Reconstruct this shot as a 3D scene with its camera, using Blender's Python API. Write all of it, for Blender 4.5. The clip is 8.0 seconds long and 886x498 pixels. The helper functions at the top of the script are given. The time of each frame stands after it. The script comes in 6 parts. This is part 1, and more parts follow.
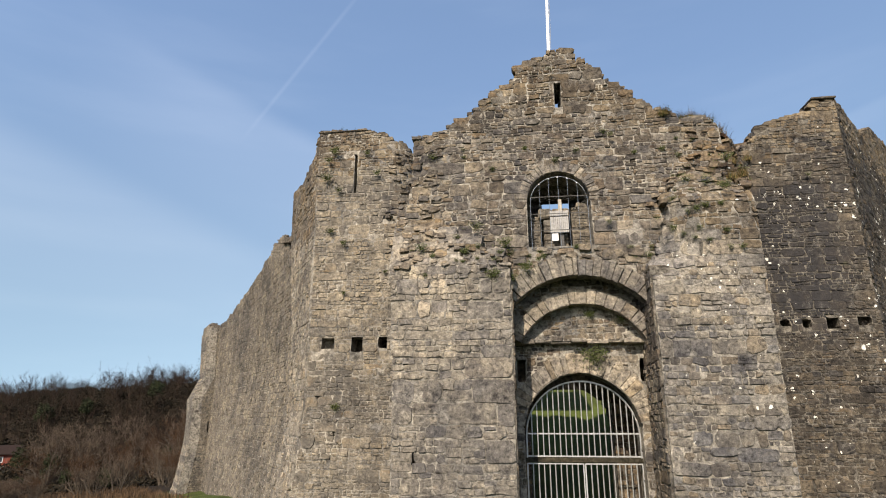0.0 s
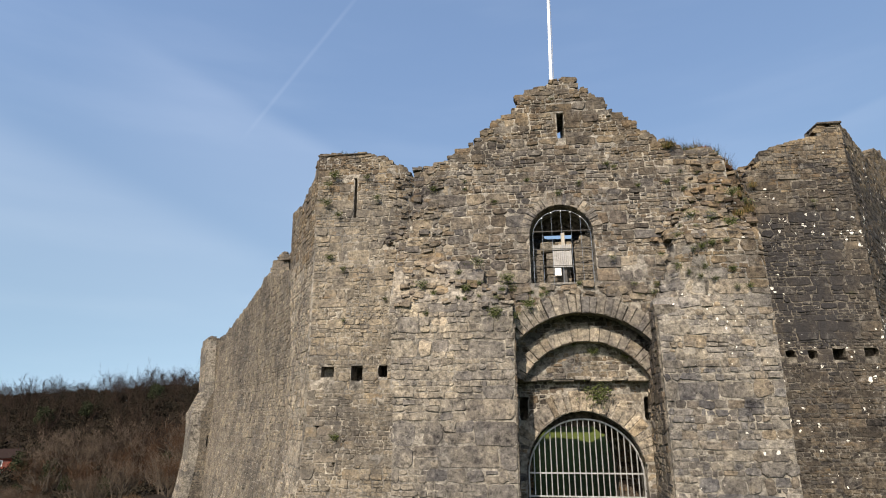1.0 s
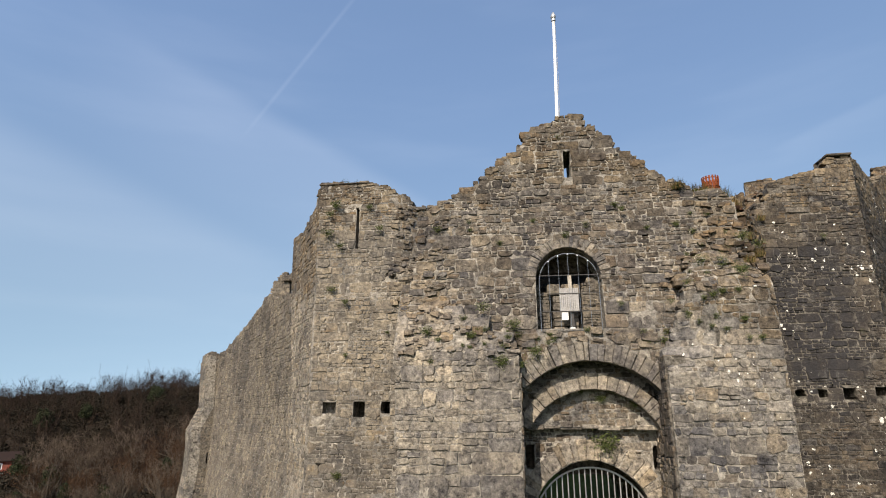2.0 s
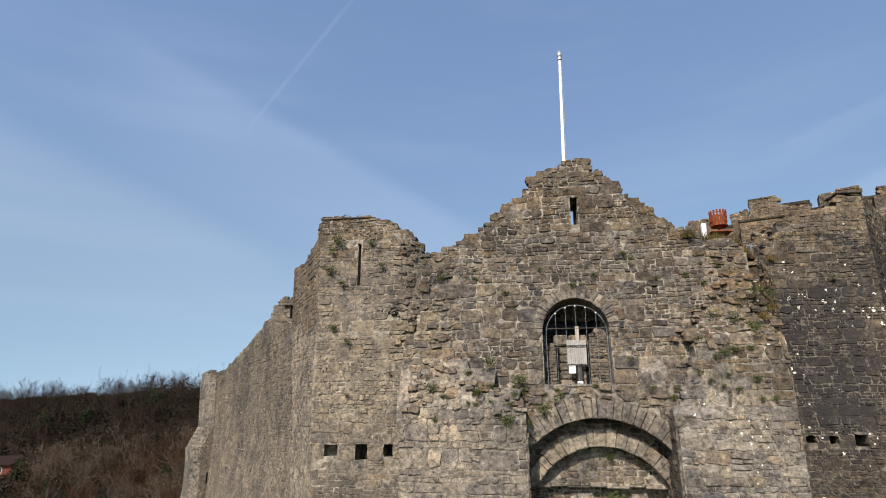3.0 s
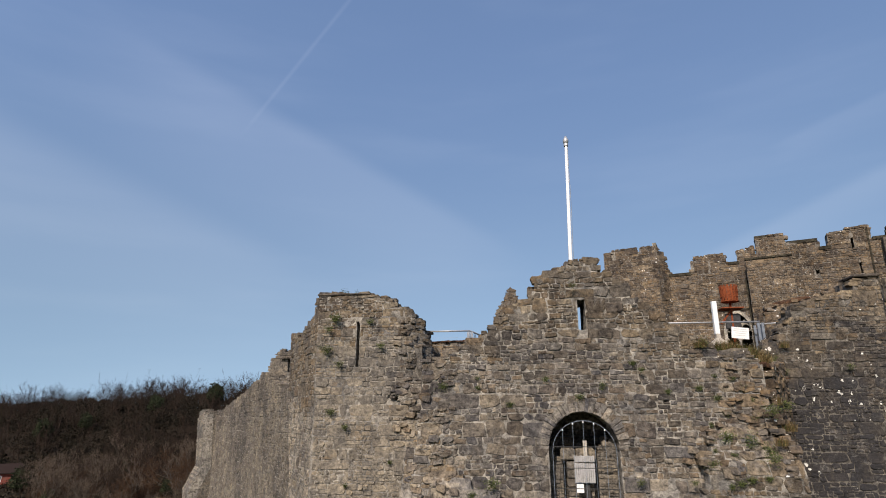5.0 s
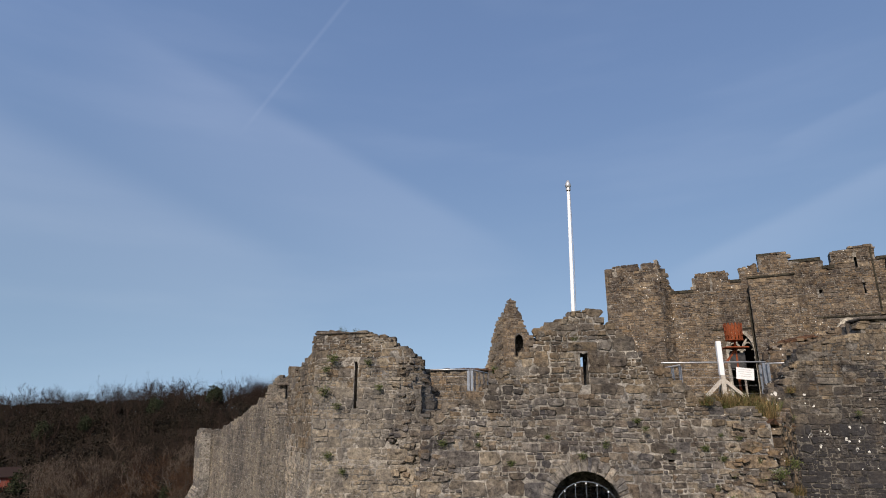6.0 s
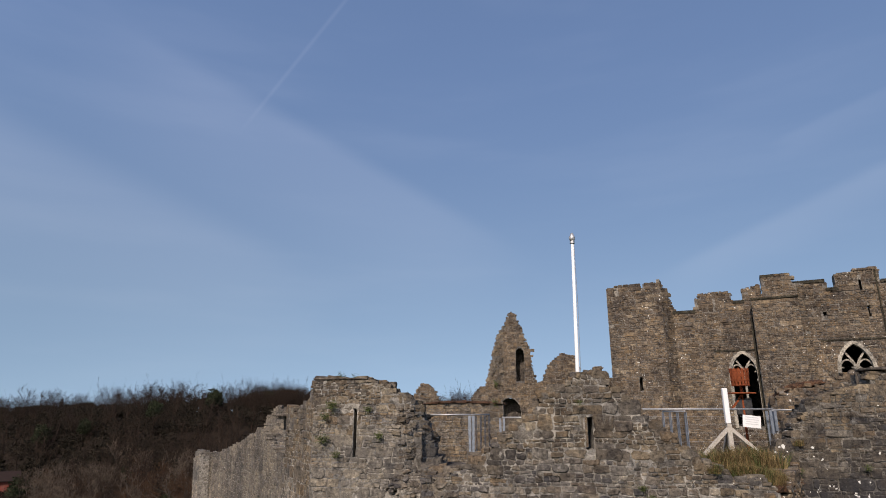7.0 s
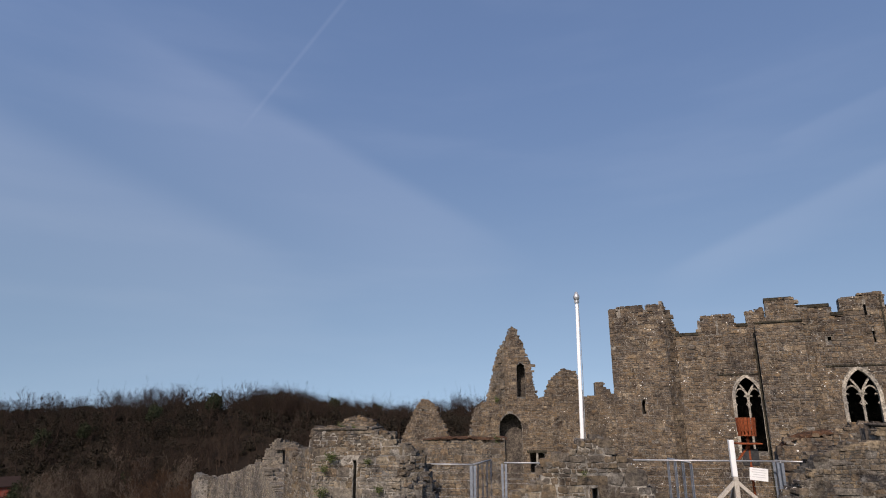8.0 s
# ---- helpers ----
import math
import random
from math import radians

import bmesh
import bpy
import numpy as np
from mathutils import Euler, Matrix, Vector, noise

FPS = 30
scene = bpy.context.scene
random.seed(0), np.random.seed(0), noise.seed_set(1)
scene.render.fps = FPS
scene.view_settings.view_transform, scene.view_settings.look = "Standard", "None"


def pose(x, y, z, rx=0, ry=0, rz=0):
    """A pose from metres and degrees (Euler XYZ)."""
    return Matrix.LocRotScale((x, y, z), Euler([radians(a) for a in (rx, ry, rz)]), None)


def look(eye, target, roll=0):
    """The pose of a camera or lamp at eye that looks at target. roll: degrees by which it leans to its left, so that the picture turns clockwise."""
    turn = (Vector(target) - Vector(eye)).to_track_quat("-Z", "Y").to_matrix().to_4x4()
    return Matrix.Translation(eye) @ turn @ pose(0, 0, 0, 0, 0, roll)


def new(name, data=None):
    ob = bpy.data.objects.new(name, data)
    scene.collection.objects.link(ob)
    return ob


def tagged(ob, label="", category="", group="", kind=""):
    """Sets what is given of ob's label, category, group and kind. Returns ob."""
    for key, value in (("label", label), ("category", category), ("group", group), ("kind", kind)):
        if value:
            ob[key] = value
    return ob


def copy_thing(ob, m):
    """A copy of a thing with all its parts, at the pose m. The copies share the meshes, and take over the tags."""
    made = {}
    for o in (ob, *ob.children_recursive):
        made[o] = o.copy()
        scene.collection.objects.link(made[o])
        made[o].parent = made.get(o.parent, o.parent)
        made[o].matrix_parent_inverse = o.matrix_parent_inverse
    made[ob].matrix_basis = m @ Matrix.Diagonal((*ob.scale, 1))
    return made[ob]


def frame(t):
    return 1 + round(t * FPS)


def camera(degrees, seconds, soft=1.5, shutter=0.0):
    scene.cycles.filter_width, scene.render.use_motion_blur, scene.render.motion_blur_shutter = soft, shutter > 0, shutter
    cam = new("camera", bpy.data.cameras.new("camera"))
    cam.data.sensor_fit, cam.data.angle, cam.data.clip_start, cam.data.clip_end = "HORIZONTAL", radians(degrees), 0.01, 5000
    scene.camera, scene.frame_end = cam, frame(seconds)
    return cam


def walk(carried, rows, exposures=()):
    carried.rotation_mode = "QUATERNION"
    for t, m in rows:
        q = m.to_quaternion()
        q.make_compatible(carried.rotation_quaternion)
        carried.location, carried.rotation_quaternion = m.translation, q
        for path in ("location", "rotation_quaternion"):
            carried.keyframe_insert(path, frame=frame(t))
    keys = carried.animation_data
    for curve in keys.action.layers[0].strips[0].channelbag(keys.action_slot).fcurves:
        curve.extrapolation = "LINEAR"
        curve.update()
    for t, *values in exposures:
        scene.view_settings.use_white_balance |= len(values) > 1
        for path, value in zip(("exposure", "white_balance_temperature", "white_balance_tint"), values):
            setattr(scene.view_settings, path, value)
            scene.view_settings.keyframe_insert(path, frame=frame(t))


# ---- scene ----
cam = camera(74.0, 8.0, soft=1.0)
PATH = [
    (0.0, 0.0, 0.0, 2.1, 7.006, 16.4),
    (0.5, -0.004, -0.005, 2.451, 6.992, 16.399),
    (1.0, -0.02, -0.027, 2.899, 7.013, 16.394),
    (1.5, -0.065, -0.045, 3.389, 7.001, 16.329),
    (3.0, -0.213, -0.107, 5.074, 6.993, 16.134),
    (3.5, -0.238, -0.14, 5.681, 7.019, 16.089),
    (4.0, -0.243, -0.158, 6.304, 7.031, 15.995),
    (4.5, -0.232, -0.182, 6.899, 7.045, 15.95),
    (6.0, -0.227, -0.196, 8.67, 6.982, 15.732),
    (6.5, -0.232, -0.219, 9.303, 7.0, 15.65),
    (7.0, -0.249, -0.239, 10.001, 6.973, 15.572),
    (7.5, -0.267, -0.285, 10.728, 6.955, 15.471),
    (8.0, -0.268, -0.303, 11.399, 6.984, 15.471),
]
EXPOSURES = [(0.0, 0.76, 6850, 11), (1.5, 0.67, 6780, 11), (3.0, 0.53, 6650, 12), (4.5, 0.35, 6520, 14), (6.0, 0.2, 6450, 15), (8.0, 0.05, 6420, 18)]
walk(cam, [(t, pose(x, y, z, 90 + pitch, 0, yaw)) for t, x, y, z, yaw, pitch in PATH], EXPOSURES)

# ---- world and sun ----
SUN_LEFT, SUN_UP = 15.0, 38.0   # degrees left of the gate's axis, degrees above the horizon
SKY_STRENGTH, SUN_STRENGTH = 0.16, 5.0
world = bpy.data.worlds.new("sky")
scene.world = world
world.use_nodes = True
wn = world.node_tree
wn.nodes.clear()
w_out = wn.nodes.new("ShaderNodeOutputWorld")
w_bg = wn.nodes.new("ShaderNodeBackground")
w_sky = wn.nodes.new("ShaderNodeTexSky")
w_sky.sky_type = "NISHITA"
w_sky.sun_disc = False
w_sky.sun_elevation = radians(SUN_UP)
w_sky.sun_rotation = radians(180 + SUN_LEFT)
w_sky.altitude = 0
w_sky.air_density, w_sky.dust_density, w_sky.ozone_density = 1.15, 0.9, 1.7
w_bg.inputs["Strength"].default_value = SKY_STRENGTH


def w_node(kind, how="", *values):
    """A node of the sky, its inputs set or linked."""
    n = wn.nodes.new(kind)
    if how:
        n.operation = how
    for value, socket in zip(values, n.inputs):
        if isinstance(value, (int, float, tuple)):
            socket.default_value = value
        else:
            wn.links.new(value, socket)
    return n


def w_step(value, lo, hi):
    n = w_node("ShaderNodeMapRange", "", value, lo, hi)
    n.interpolation_type = "SMOOTHSTEP"
    return n.outputs[0]


# the haze near the sea keeps the sky even: look it up somewhat higher than the true direction
w_lift = w_node("ShaderNodeVectorMath", "ADD", wn.nodes.new("ShaderNodeTexCoord").outputs["Generated"], (0.0, 0.0, 0.3))
w_unit = w_node("ShaderNodeVectorMath", "NORMALIZE", w_lift.outputs[0])
wn.links.new(w_unit.outputs[0], w_sky.inputs[0])
# thin cirrus: each streak lies along a great circle (its pole, where its middle is, half its length, widths before and after its crest, strength)
w_dir = wn.nodes.new("ShaderNodeTexCoord").outputs["Generated"]
w_wisp = wn.nodes.new("ShaderNodeTexNoise")
w_wisp.inputs["Scale"].default_value, w_wisp.inputs["Detail"].default_value = 3.0, 6.0
w_map = wn.nodes.new("ShaderNodeMapping")
w_map.inputs["Rotation"].default_value, w_map.inputs["Scale"].default_value = (0, radians(32), radians(-12)), (0.8, 0.8, 4.5)
wn.links.new(w_dir, w_map.inputs[0])
wn.links.new(w_map.outputs[0], w_wisp.inputs["Vector"])
w_cloud = w_node("ShaderNodeMath", "MULTIPLY", w_step(w_wisp.outputs["Fac"], 0.42, 0.8), 0.03).outputs[0]
for pole, middle, reach, before, after, strength in (
        ((-0.66, -0.593, 0.461), (-0.316, 0.776, 0.546), 0.17, 0.005, 0.005, 0.03),
        ((-0.52, 0.216, -0.826), (-0.30, 0.86, 0.41), 0.42, 0.035, 0.26, 0.052),
        ((-0.426, 0.041, -0.904), (-0.606, 0.729, 0.319), 0.42, 0.06, 0.26, 0.05),
        ((-0.403, -0.215, 0.89), (0.459, 0.794, 0.4), 0.10, 0.04, 0.012, 0.025),
        ((-0.422, -0.089, 0.902), (0.45, 0.86, 0.26), 0.26, 0.06, 0.02, 0.045)):
    d = w_node("ShaderNodeVectorMath", "DOT_PRODUCT", w_dir, pole).outputs["Value"]
    rise, fall = w_step(d, -before, 0.0), w_node("ShaderNodeMath", "SUBTRACT", 1.0, w_step(d, 0.0, after)).outputs[0]
    along = w_step(w_node("ShaderNodeVectorMath", "DOT_PRODUCT", w_dir, middle).outputs["Value"], math.cos(reach), math.cos(reach * 0.35))
    k = w_node("ShaderNodeMath", "MULTIPLY", rise, fall).outputs[0]
    k = w_node("ShaderNodeMath", "MULTIPLY", k, along).outputs[0]
    k = w_node("ShaderNodeMath", "MULTIPLY", k, strength).outputs[0]
    w_cloud = w_node("ShaderNodeMath", "ADD", w_cloud, k).outputs[0]
w_mix = wn.nodes.new("ShaderNodeMix")
w_mix.data_type = "RGBA"
wn.links.new(w_cloud, w_mix.inputs["Factor"])
wn.links.new(w_sky.outputs[0], w_mix.inputs[6])
w_mix.inputs[7].default_value = (6.0, 6.5, 7.4, 1)
# the hazy air low down takes the blue out of the sky
w_low = w_node("ShaderNodeMath", "SUBTRACT", 1.0, w_step(w_node("ShaderNodeSeparateXYZ", "", w_dir).outputs[2], 0.05, 0.62)).outputs[0]
w_haze = wn.nodes.new("ShaderNodeMix")
w_haze.data_type, w_haze.blend_type = "RGBA", "MULTIPLY"
wn.links.new(w_low, w_haze.inputs["Factor"])
wn.links.new(w_mix.outputs[2], w_haze.inputs[6])
w_haze.inputs[7].default_value = (1.0, 0.945, 0.805, 1)
wn.links.new(w_haze.outputs[2], w_bg.inputs[0])
wn.links.new(w_bg.outputs[0], w_out.inputs[0])

sun = new("sun", bpy.data.lights.new("sun", "SUN"))
sun.data.energy, sun.data.angle, sun.data.color = SUN_STRENGTH, radians(0.53), (1.0, 0.885, 0.73)
TO_SUN = Vector((-math.sin(radians(SUN_LEFT)) * math.cos(radians(SUN_UP)), -math.cos(radians(SUN_LEFT)) * math.cos(radians(SUN_UP)), math.sin(radians(SUN_UP))))
sun.matrix_world = look(TO_SUN * 60, (0, 0, 0))


# ---- materials ----
class Nodes:
    """A short way to write node trees."""

    def __init__(self, name, rough=0.9):
        self.mat = bpy.data.materials.new(name)
        self.mat.use_nodes = True
        self.tree = self.mat.node_tree
        self.tree.nodes.clear()
        out = self.add("ShaderNodeOutputMaterial")
        self.bsdf = self.add("ShaderNodeBsdfPrincipled")
        self.bsdf.inputs["Roughness"].default_value = rough
        self.bsdf.inputs["Specular IOR Level"].default_value = 0.5 if rough < 0.6 else 0.12
        self.link(self.bsdf.outputs[0], out.inputs[0])
        self.where = self.add("ShaderNodeNewGeometry").outputs["Position"]

    def add(self, kind):
        return self.tree.nodes.new(kind)

    def link(self, a, b):
        self.tree.links.new(a, b)

    def stretch(self, scale, source=None):
        m = self.add("ShaderNodeMapping")
        m.inputs["Scale"].default_value = scale
        self.link(source or self.where, m.inputs["Vector"])
        return m.outputs[0]

    def noise(self, scale, detail=4.0, rough=0.6, at=None, distort=0.0):
        n = self.add("ShaderNodeTexNoise")
        n.inputs["Scale"].default_value, n.inputs["Detail"].default_value, n.inputs["Roughness"].default_value = scale, detail, rough
        n.inputs["Distortion"].default_value = distort
        self.link(at or self.where, n.inputs["Vector"])
        return n.outputs["Fac"]

    def ramp(self, fac, stops):
        r = self.add("ShaderNodeValToRGB")
        while len(r.color_ramp.elements) < len(stops):
            r.color_ramp.elements.new(0.5)
        for e, (p, c) in zip(r.color_ramp.elements, stops):
            e.position = p
            e.color = (c, c, c, 1) if isinstance(c, (int, float)) else (*c, 1)
        self.link(fac, r.inputs[0])
        return r.outputs[0]

    def mix(self, fac, a, b, how="MIX"):
        m = self.add("ShaderNodeMix")
        m.data_type, m.blend_type = "RGBA", how
        for value, socket in ((fac, m.inputs["Factor"]), (a, m.inputs[6]), (b, m.inputs[7])):
            if isinstance(value, (int, float)):
                socket.default_value = value
            elif isinstance(value, tuple):
                socket.default_value = (*value, 1)
            else:
                self.link(value, socket)
        return m.outputs[2]

    def math(self, how, a, b=0.0):
        m = self.add("ShaderNodeMath")
        m.operation = how
        for value, socket in ((a, m.inputs[0]), (b, m.inputs[1])):
            if isinstance(value, (int, float)):
                socket.default_value = value
            else:
                self.link(value, socket)
        return m.outputs[0]

    def axis(self, i):
        s = self.add("ShaderNodeSeparateXYZ")
        self.link(self.where, s.inputs[0])
        return s.outputs[i]

    def step(self, value, lo, hi):
        m = self.add("ShaderNodeMapRange")
        m.interpolation_type = "SMOOTHSTEP"
        m.inputs["From Min"].default_value, m.inputs["From Max"].default_value = lo, hi
        self.link(value, m.inputs["Value"])
        return m.outputs[0]

    def done(self, colour, height=None, strength=0.5, distance=0.02):
        if isinstance(colour, tuple):
            self.bsdf.inputs["Base Color"].default_value = (*colour, 1)
        else:
            self.link(colour, self.bsdf.inputs["Base Color"])
        if height is not None:
            b = self.add("ShaderNodeBump")
            b.inputs["Strength"].default_value, b.inputs["Distance"].default_value = strength, distance
            self.link(height, b.inputs["Height"])
            self.link(b.outputs[0], self.bsdf.inputs["Normal"])
        return self.mat


def stone_material(name, single, palette, lichen=0.5, wet=0.0, moss=0.3, fine=1.0, gain=1.0, calm=0.0, rust=0.3):
    """Rubble stone. single: each stone is an object; otherwise each island of the mesh is one."""
    n = Nodes(name, 0.92)
    rnd = n.add("ShaderNodeObjectInfo").outputs["Random"] if single else n.add("ShaderNodeNewGeometry").outputs["Random Per Island"]
    palette = [(p, tuple(0.84 * x + 0.16 * (c[0] * 0.36 + c[1] * 0.34 + c[2] * 0.3) for x in c)) for p, c in palette]
    base = n.ramp(rnd, palette)
    mean = tuple(sum(c[i] for _, c in palette) / len(palette) for i in range(3))
    grain = n.noise(14 * fine, 7, 0.7)
    blotch = n.noise(2.6 * fine, 5, 0.65, distort=0.6)
    broad = n.noise(0.45, 4, 0.6)
    c = n.mix(1.0, n.mix(0.08, base, mean), (0.575 * gain, 0.557 * gain, 0.538 * gain), "MULTIPLY")
    c = n.mix(1.0, c, n.ramp(grain, [(0.34, 0.3), (0.47, 0.9), (0.55, 1.05), (0.68, 1.75)]), "MULTIPLY")
    crust = n.noise(5.5 * fine, 8, 0.78, distort=0.4)
    c = n.mix(1.0, c, n.ramp(crust, [(0.36, (0.4, 0.4, 0.43)), (0.47, (0.93, 0.93, 0.94)), (0.55, (1.04, 1.03, 1.01)), (0.66, (1.55, 1.53, 1.48))]), "MULTIPLY")
    # old mortar washed over the stones
    wash = n.step(n.noise(3.1, 7, 0.72, at=n.stretch((1, 1, 1.8)), distort=0.5), 0.56, 0.64)
    c = n.mix(n.math("MULTIPLY", wash, 0.4), c, n.mix(grain, (0.12, 0.108, 0.09), (0.3, 0.275, 0.235)))
    c = n.mix(1.0, c, n.ramp(blotch, [(0.36, (0.66, 0.66, 0.69)), (0.5, (0.99, 0.98, 0.97)), (0.66, (1.22, 1.2, 1.16))]), "MULTIPLY")
    c = n.mix(1.0, c, n.ramp(broad, [(0.36, (0.6, 0.61, 0.65)), (0.5, (0.97, 0.97, 0.96)), (0.64, (1.22, 1.2, 1.15))]), "MULTIPLY")
    if calm:
        c = n.mix(calm, c, tuple(0.8 * gain * x for x in mean))
    # rust and ochre seams
    ochre = n.step(n.noise(1.7, 5, 0.7, at=n.stretch((1, 1, 2.2))), 0.68 - 0.2 * rust, 0.8 - 0.2 * rust)
    c = n.mix(n.math("MULTIPLY", ochre, rust), c, (0.17, 0.115, 0.062))
    # water runs
    runs = n.step(n.noise(1.6, 5, 0.65, at=n.stretch((1.3, 1.3, 0.16))), 0.52, 0.7)
    c = n.mix(n.math("MULTIPLY", runs, 0.28 + 0.5 * wet), c, (0.035, 0.036, 0.042))
    if wet:
        # a broad dark run below the parapet of the side tower
        left = n.math("SUBTRACT", 1.0, n.step(n.axis(0), 8.2, 9.5))
        high = n.math("MULTIPLY", n.step(n.axis(2), 3.2, 5.2), n.math("SUBTRACT", 1.0, n.step(n.axis(2), 8.2, 8.8)))
        streak = n.step(n.noise(1.3, 6, 0.7, at=n.stretch((1.6, 1.6, 0.3))), 0.24, 0.56)
        c = n.mix(n.math("MULTIPLY", n.math("MULTIPLY", left, high), n.math("MULTIPLY", streak, 0.88)), c, (0.026, 0.0255, 0.028))
    # pale lime bloom
    bloom = n.step(n.noise(2.2, 9, 0.82, distort=0.7), 0.54, 0.68)
    c = n.mix(n.math("MULTIPLY", bloom, 0.38), c, (0.33, 0.315, 0.29))
    # moss
    green = n.step(n.noise(1.9, 6, 0.7), 0.66, 0.76)
    c = n.mix(n.math("MULTIPLY", green, moss), c, (0.075, 0.085, 0.03))
    # white lichen discs
    v = n.add("ShaderNodeTexVoronoi")
    v.inputs["Scale"].default_value = 5.2
    warp = n.add("ShaderNodeVectorMath")
    warp.operation = "ADD"
    wob = n.add("ShaderNodeTexNoise")
    wob.inputs["Scale"].default_value, wob.inputs["Detail"].default_value = 9.0, 4.0
    n.link(n.where, wob.inputs["Vector"])
    wobs = n.add("ShaderNodeVectorMath")
    wobs.operation = "SCALE"
    wobs.inputs["Scale"].default_value = 0.15
    n.link(wob.outputs["Color"], wobs.inputs[0])
    n.link(n.where, warp.inputs[0])
    n.link(wobs.outputs[0], warp.inputs[1])
    n.link(warp.outputs[0], v.inputs["Vector"])
    size = n.step(n.noise(0.9, 5, 0.7), 0.42, 0.72)
    disc = n.math("LESS_THAN", v.outputs["Distance"], n.math("MULTIPLY", n.math("MULTIPLY", size, n.math("ADD", 0.3, n.step(n.axis(0), 2.2, 4.6))), 0.36 * lichen))
    c = n.mix(n.math("MULTIPLY", disc, 0.9), c, (0.62, 0.61, 0.57))
    h = n.math("ADD", n.math("MULTIPLY", grain, 0.7), n.math("ADD", n.math("MULTIPLY", blotch, 0.6), n.math("MULTIPLY", crust, 0.9)))
    return n.done(c, h, 0.9, 0.04)


GREYS = [(0.0, (0.075, 0.07, 0.066)), (0.13, (0.18, 0.15, 0.112)), (0.27, (0.125, 0.124, 0.13)), (0.4, (0.28, 0.24, 0.18)),
         (0.53, (0.19, 0.162, 0.125)), (0.66, (0.115, 0.112, 0.115)), (0.76, (0.235, 0.175, 0.11)), (0.88, (0.21, 0.195, 0.175)), (1.0, (0.36, 0.32, 0.255))]
BROWNS = [(0.0, (0.085, 0.063, 0.046)), (0.2, (0.205, 0.155, 0.102)), (0.4, (0.12, 0.1, 0.085)), (0.6, (0.25, 0.194, 0.13)),
          (0.8, (0.155, 0.12, 0.088)), (1.0, (0.345, 0.278, 0.19))]
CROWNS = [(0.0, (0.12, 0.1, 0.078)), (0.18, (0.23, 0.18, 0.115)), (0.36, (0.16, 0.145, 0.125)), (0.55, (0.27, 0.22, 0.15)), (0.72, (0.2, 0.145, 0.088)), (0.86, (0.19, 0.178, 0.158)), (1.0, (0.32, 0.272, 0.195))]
DARKS = [(0.0, (0.06, 0.056, 0.054)), (0.25, (0.145, 0.125, 0.10)), (0.45, (0.09, 0.088, 0.09)), (0.65, (0.18, 0.15, 0.115)),
         (0.82, (0.11, 0.098, 0.084)), (1.0, (0.23, 0.195, 0.15))]
DULLS = [(0.0, (0.14, 0.126, 0.105)), (0.25, (0.24, 0.214, 0.172)), (0.5, (0.17, 0.158, 0.14)), (0.75, (0.28, 0.248, 0.2)), (1.0, (0.2, 0.176, 0.138))]
ASHLARS = [(0.0, (0.2, 0.188, 0.17)), (0.2, (0.27, 0.25, 0.215)), (0.4, (0.16, 0.157, 0.16)), (0.6, (0.3, 0.275, 0.23)), (0.8, (0.22, 0.205, 0.18)), (1.0, (0.34, 0.305, 0.25))]
SLATES = [(0.0, (0.12, 0.12, 0.126)), (0.2, (0.21, 0.2, 0.184)), (0.4, (0.16, 0.163, 0.172)), (0.6, (0.27, 0.25, 0.21)), (0.75, (0.14, 0.132, 0.122)), (0.9, (0.24, 0.2, 0.145)), (1.0, (0.3, 0.285, 0.26))]
TANS = [(0.0, (0.2, 0.183, 0.155)), (0.2, (0.31, 0.277, 0.222)), (0.4, (0.24, 0.22, 0.188)), (0.6, (0.18, 0.171, 0.158)), (0.8, (0.35, 0.312, 0.25)), (1.0, (0.28, 0.24, 0.18))]
PALES = [(0.0, (0.2, 0.182, 0.155)), (0.3, (0.34, 0.312, 0.262)), (0.6, (0.26, 0.243, 0.215)), (0.8, (0.3, 0.25, 0.18)), (1.0, (0.42, 0.385, 0.325))]
M_STONE = {k: stone_material("stone_" + k, *a) for k, a in {
    "ashlar": (False, ASHLARS, 0.35, 0.0, 0.2, 1.0, 1.25), "ashlar_one": (True, ASHLARS, 0.35, 0.0, 0.2, 1.0, 1.25),
    "slate": (False, SLATES, 0.5, 0.0, 0.25, 1.0, 1.36), "slate_one": (True, SLATES, 0.5, 0.0, 0.25, 1.0, 1.36),
    "tan": (False, TANS, 0.2, 0.0, 0.25, 1.0, 0.95, 0.1, 0.5), "tan_one": (True, TANS, 0.2, 0.0, 0.25, 1.0, 0.95, 0.1, 0.5),
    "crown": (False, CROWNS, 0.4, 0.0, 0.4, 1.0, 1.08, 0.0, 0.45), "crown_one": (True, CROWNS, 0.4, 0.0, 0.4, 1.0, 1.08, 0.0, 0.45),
    "grey": (False, GREYS, 0.5, 0.0, 0.32, 1.0, 1.14), "grey_one": (True, GREYS, 0.5, 0.0, 0.32, 1.0, 1.14),
    "curtain": (False, DULLS, 0.25, 0.0, 0.55, 1.0, 1.13, 0.05, 0.4), "brown": (False, BROWNS, 0.55, 0.0, 0.4, 0.9, 1.04, 0.0, 0.7), "brown_one": (True, BROWNS, 0.22, 0.0, 0.3, 1.0, 1.1, 0.0, 0.5),
    "wet": (False, DARKS, 0.85, 0.75, 0.3, 1.0, 0.88, 0.0, 0.45), "wet_one": (True, DARKS, 0.85, 0.75, 0.3, 1.0, 0.88, 0.0, 0.45),
    "pale": (False, PALES, 0.2, 0.0, 0.15, 1.0, 1.1), "pale_one": (True, PALES, 0.2, 0.0, 0.15, 1.0, 1.3)}.items()}


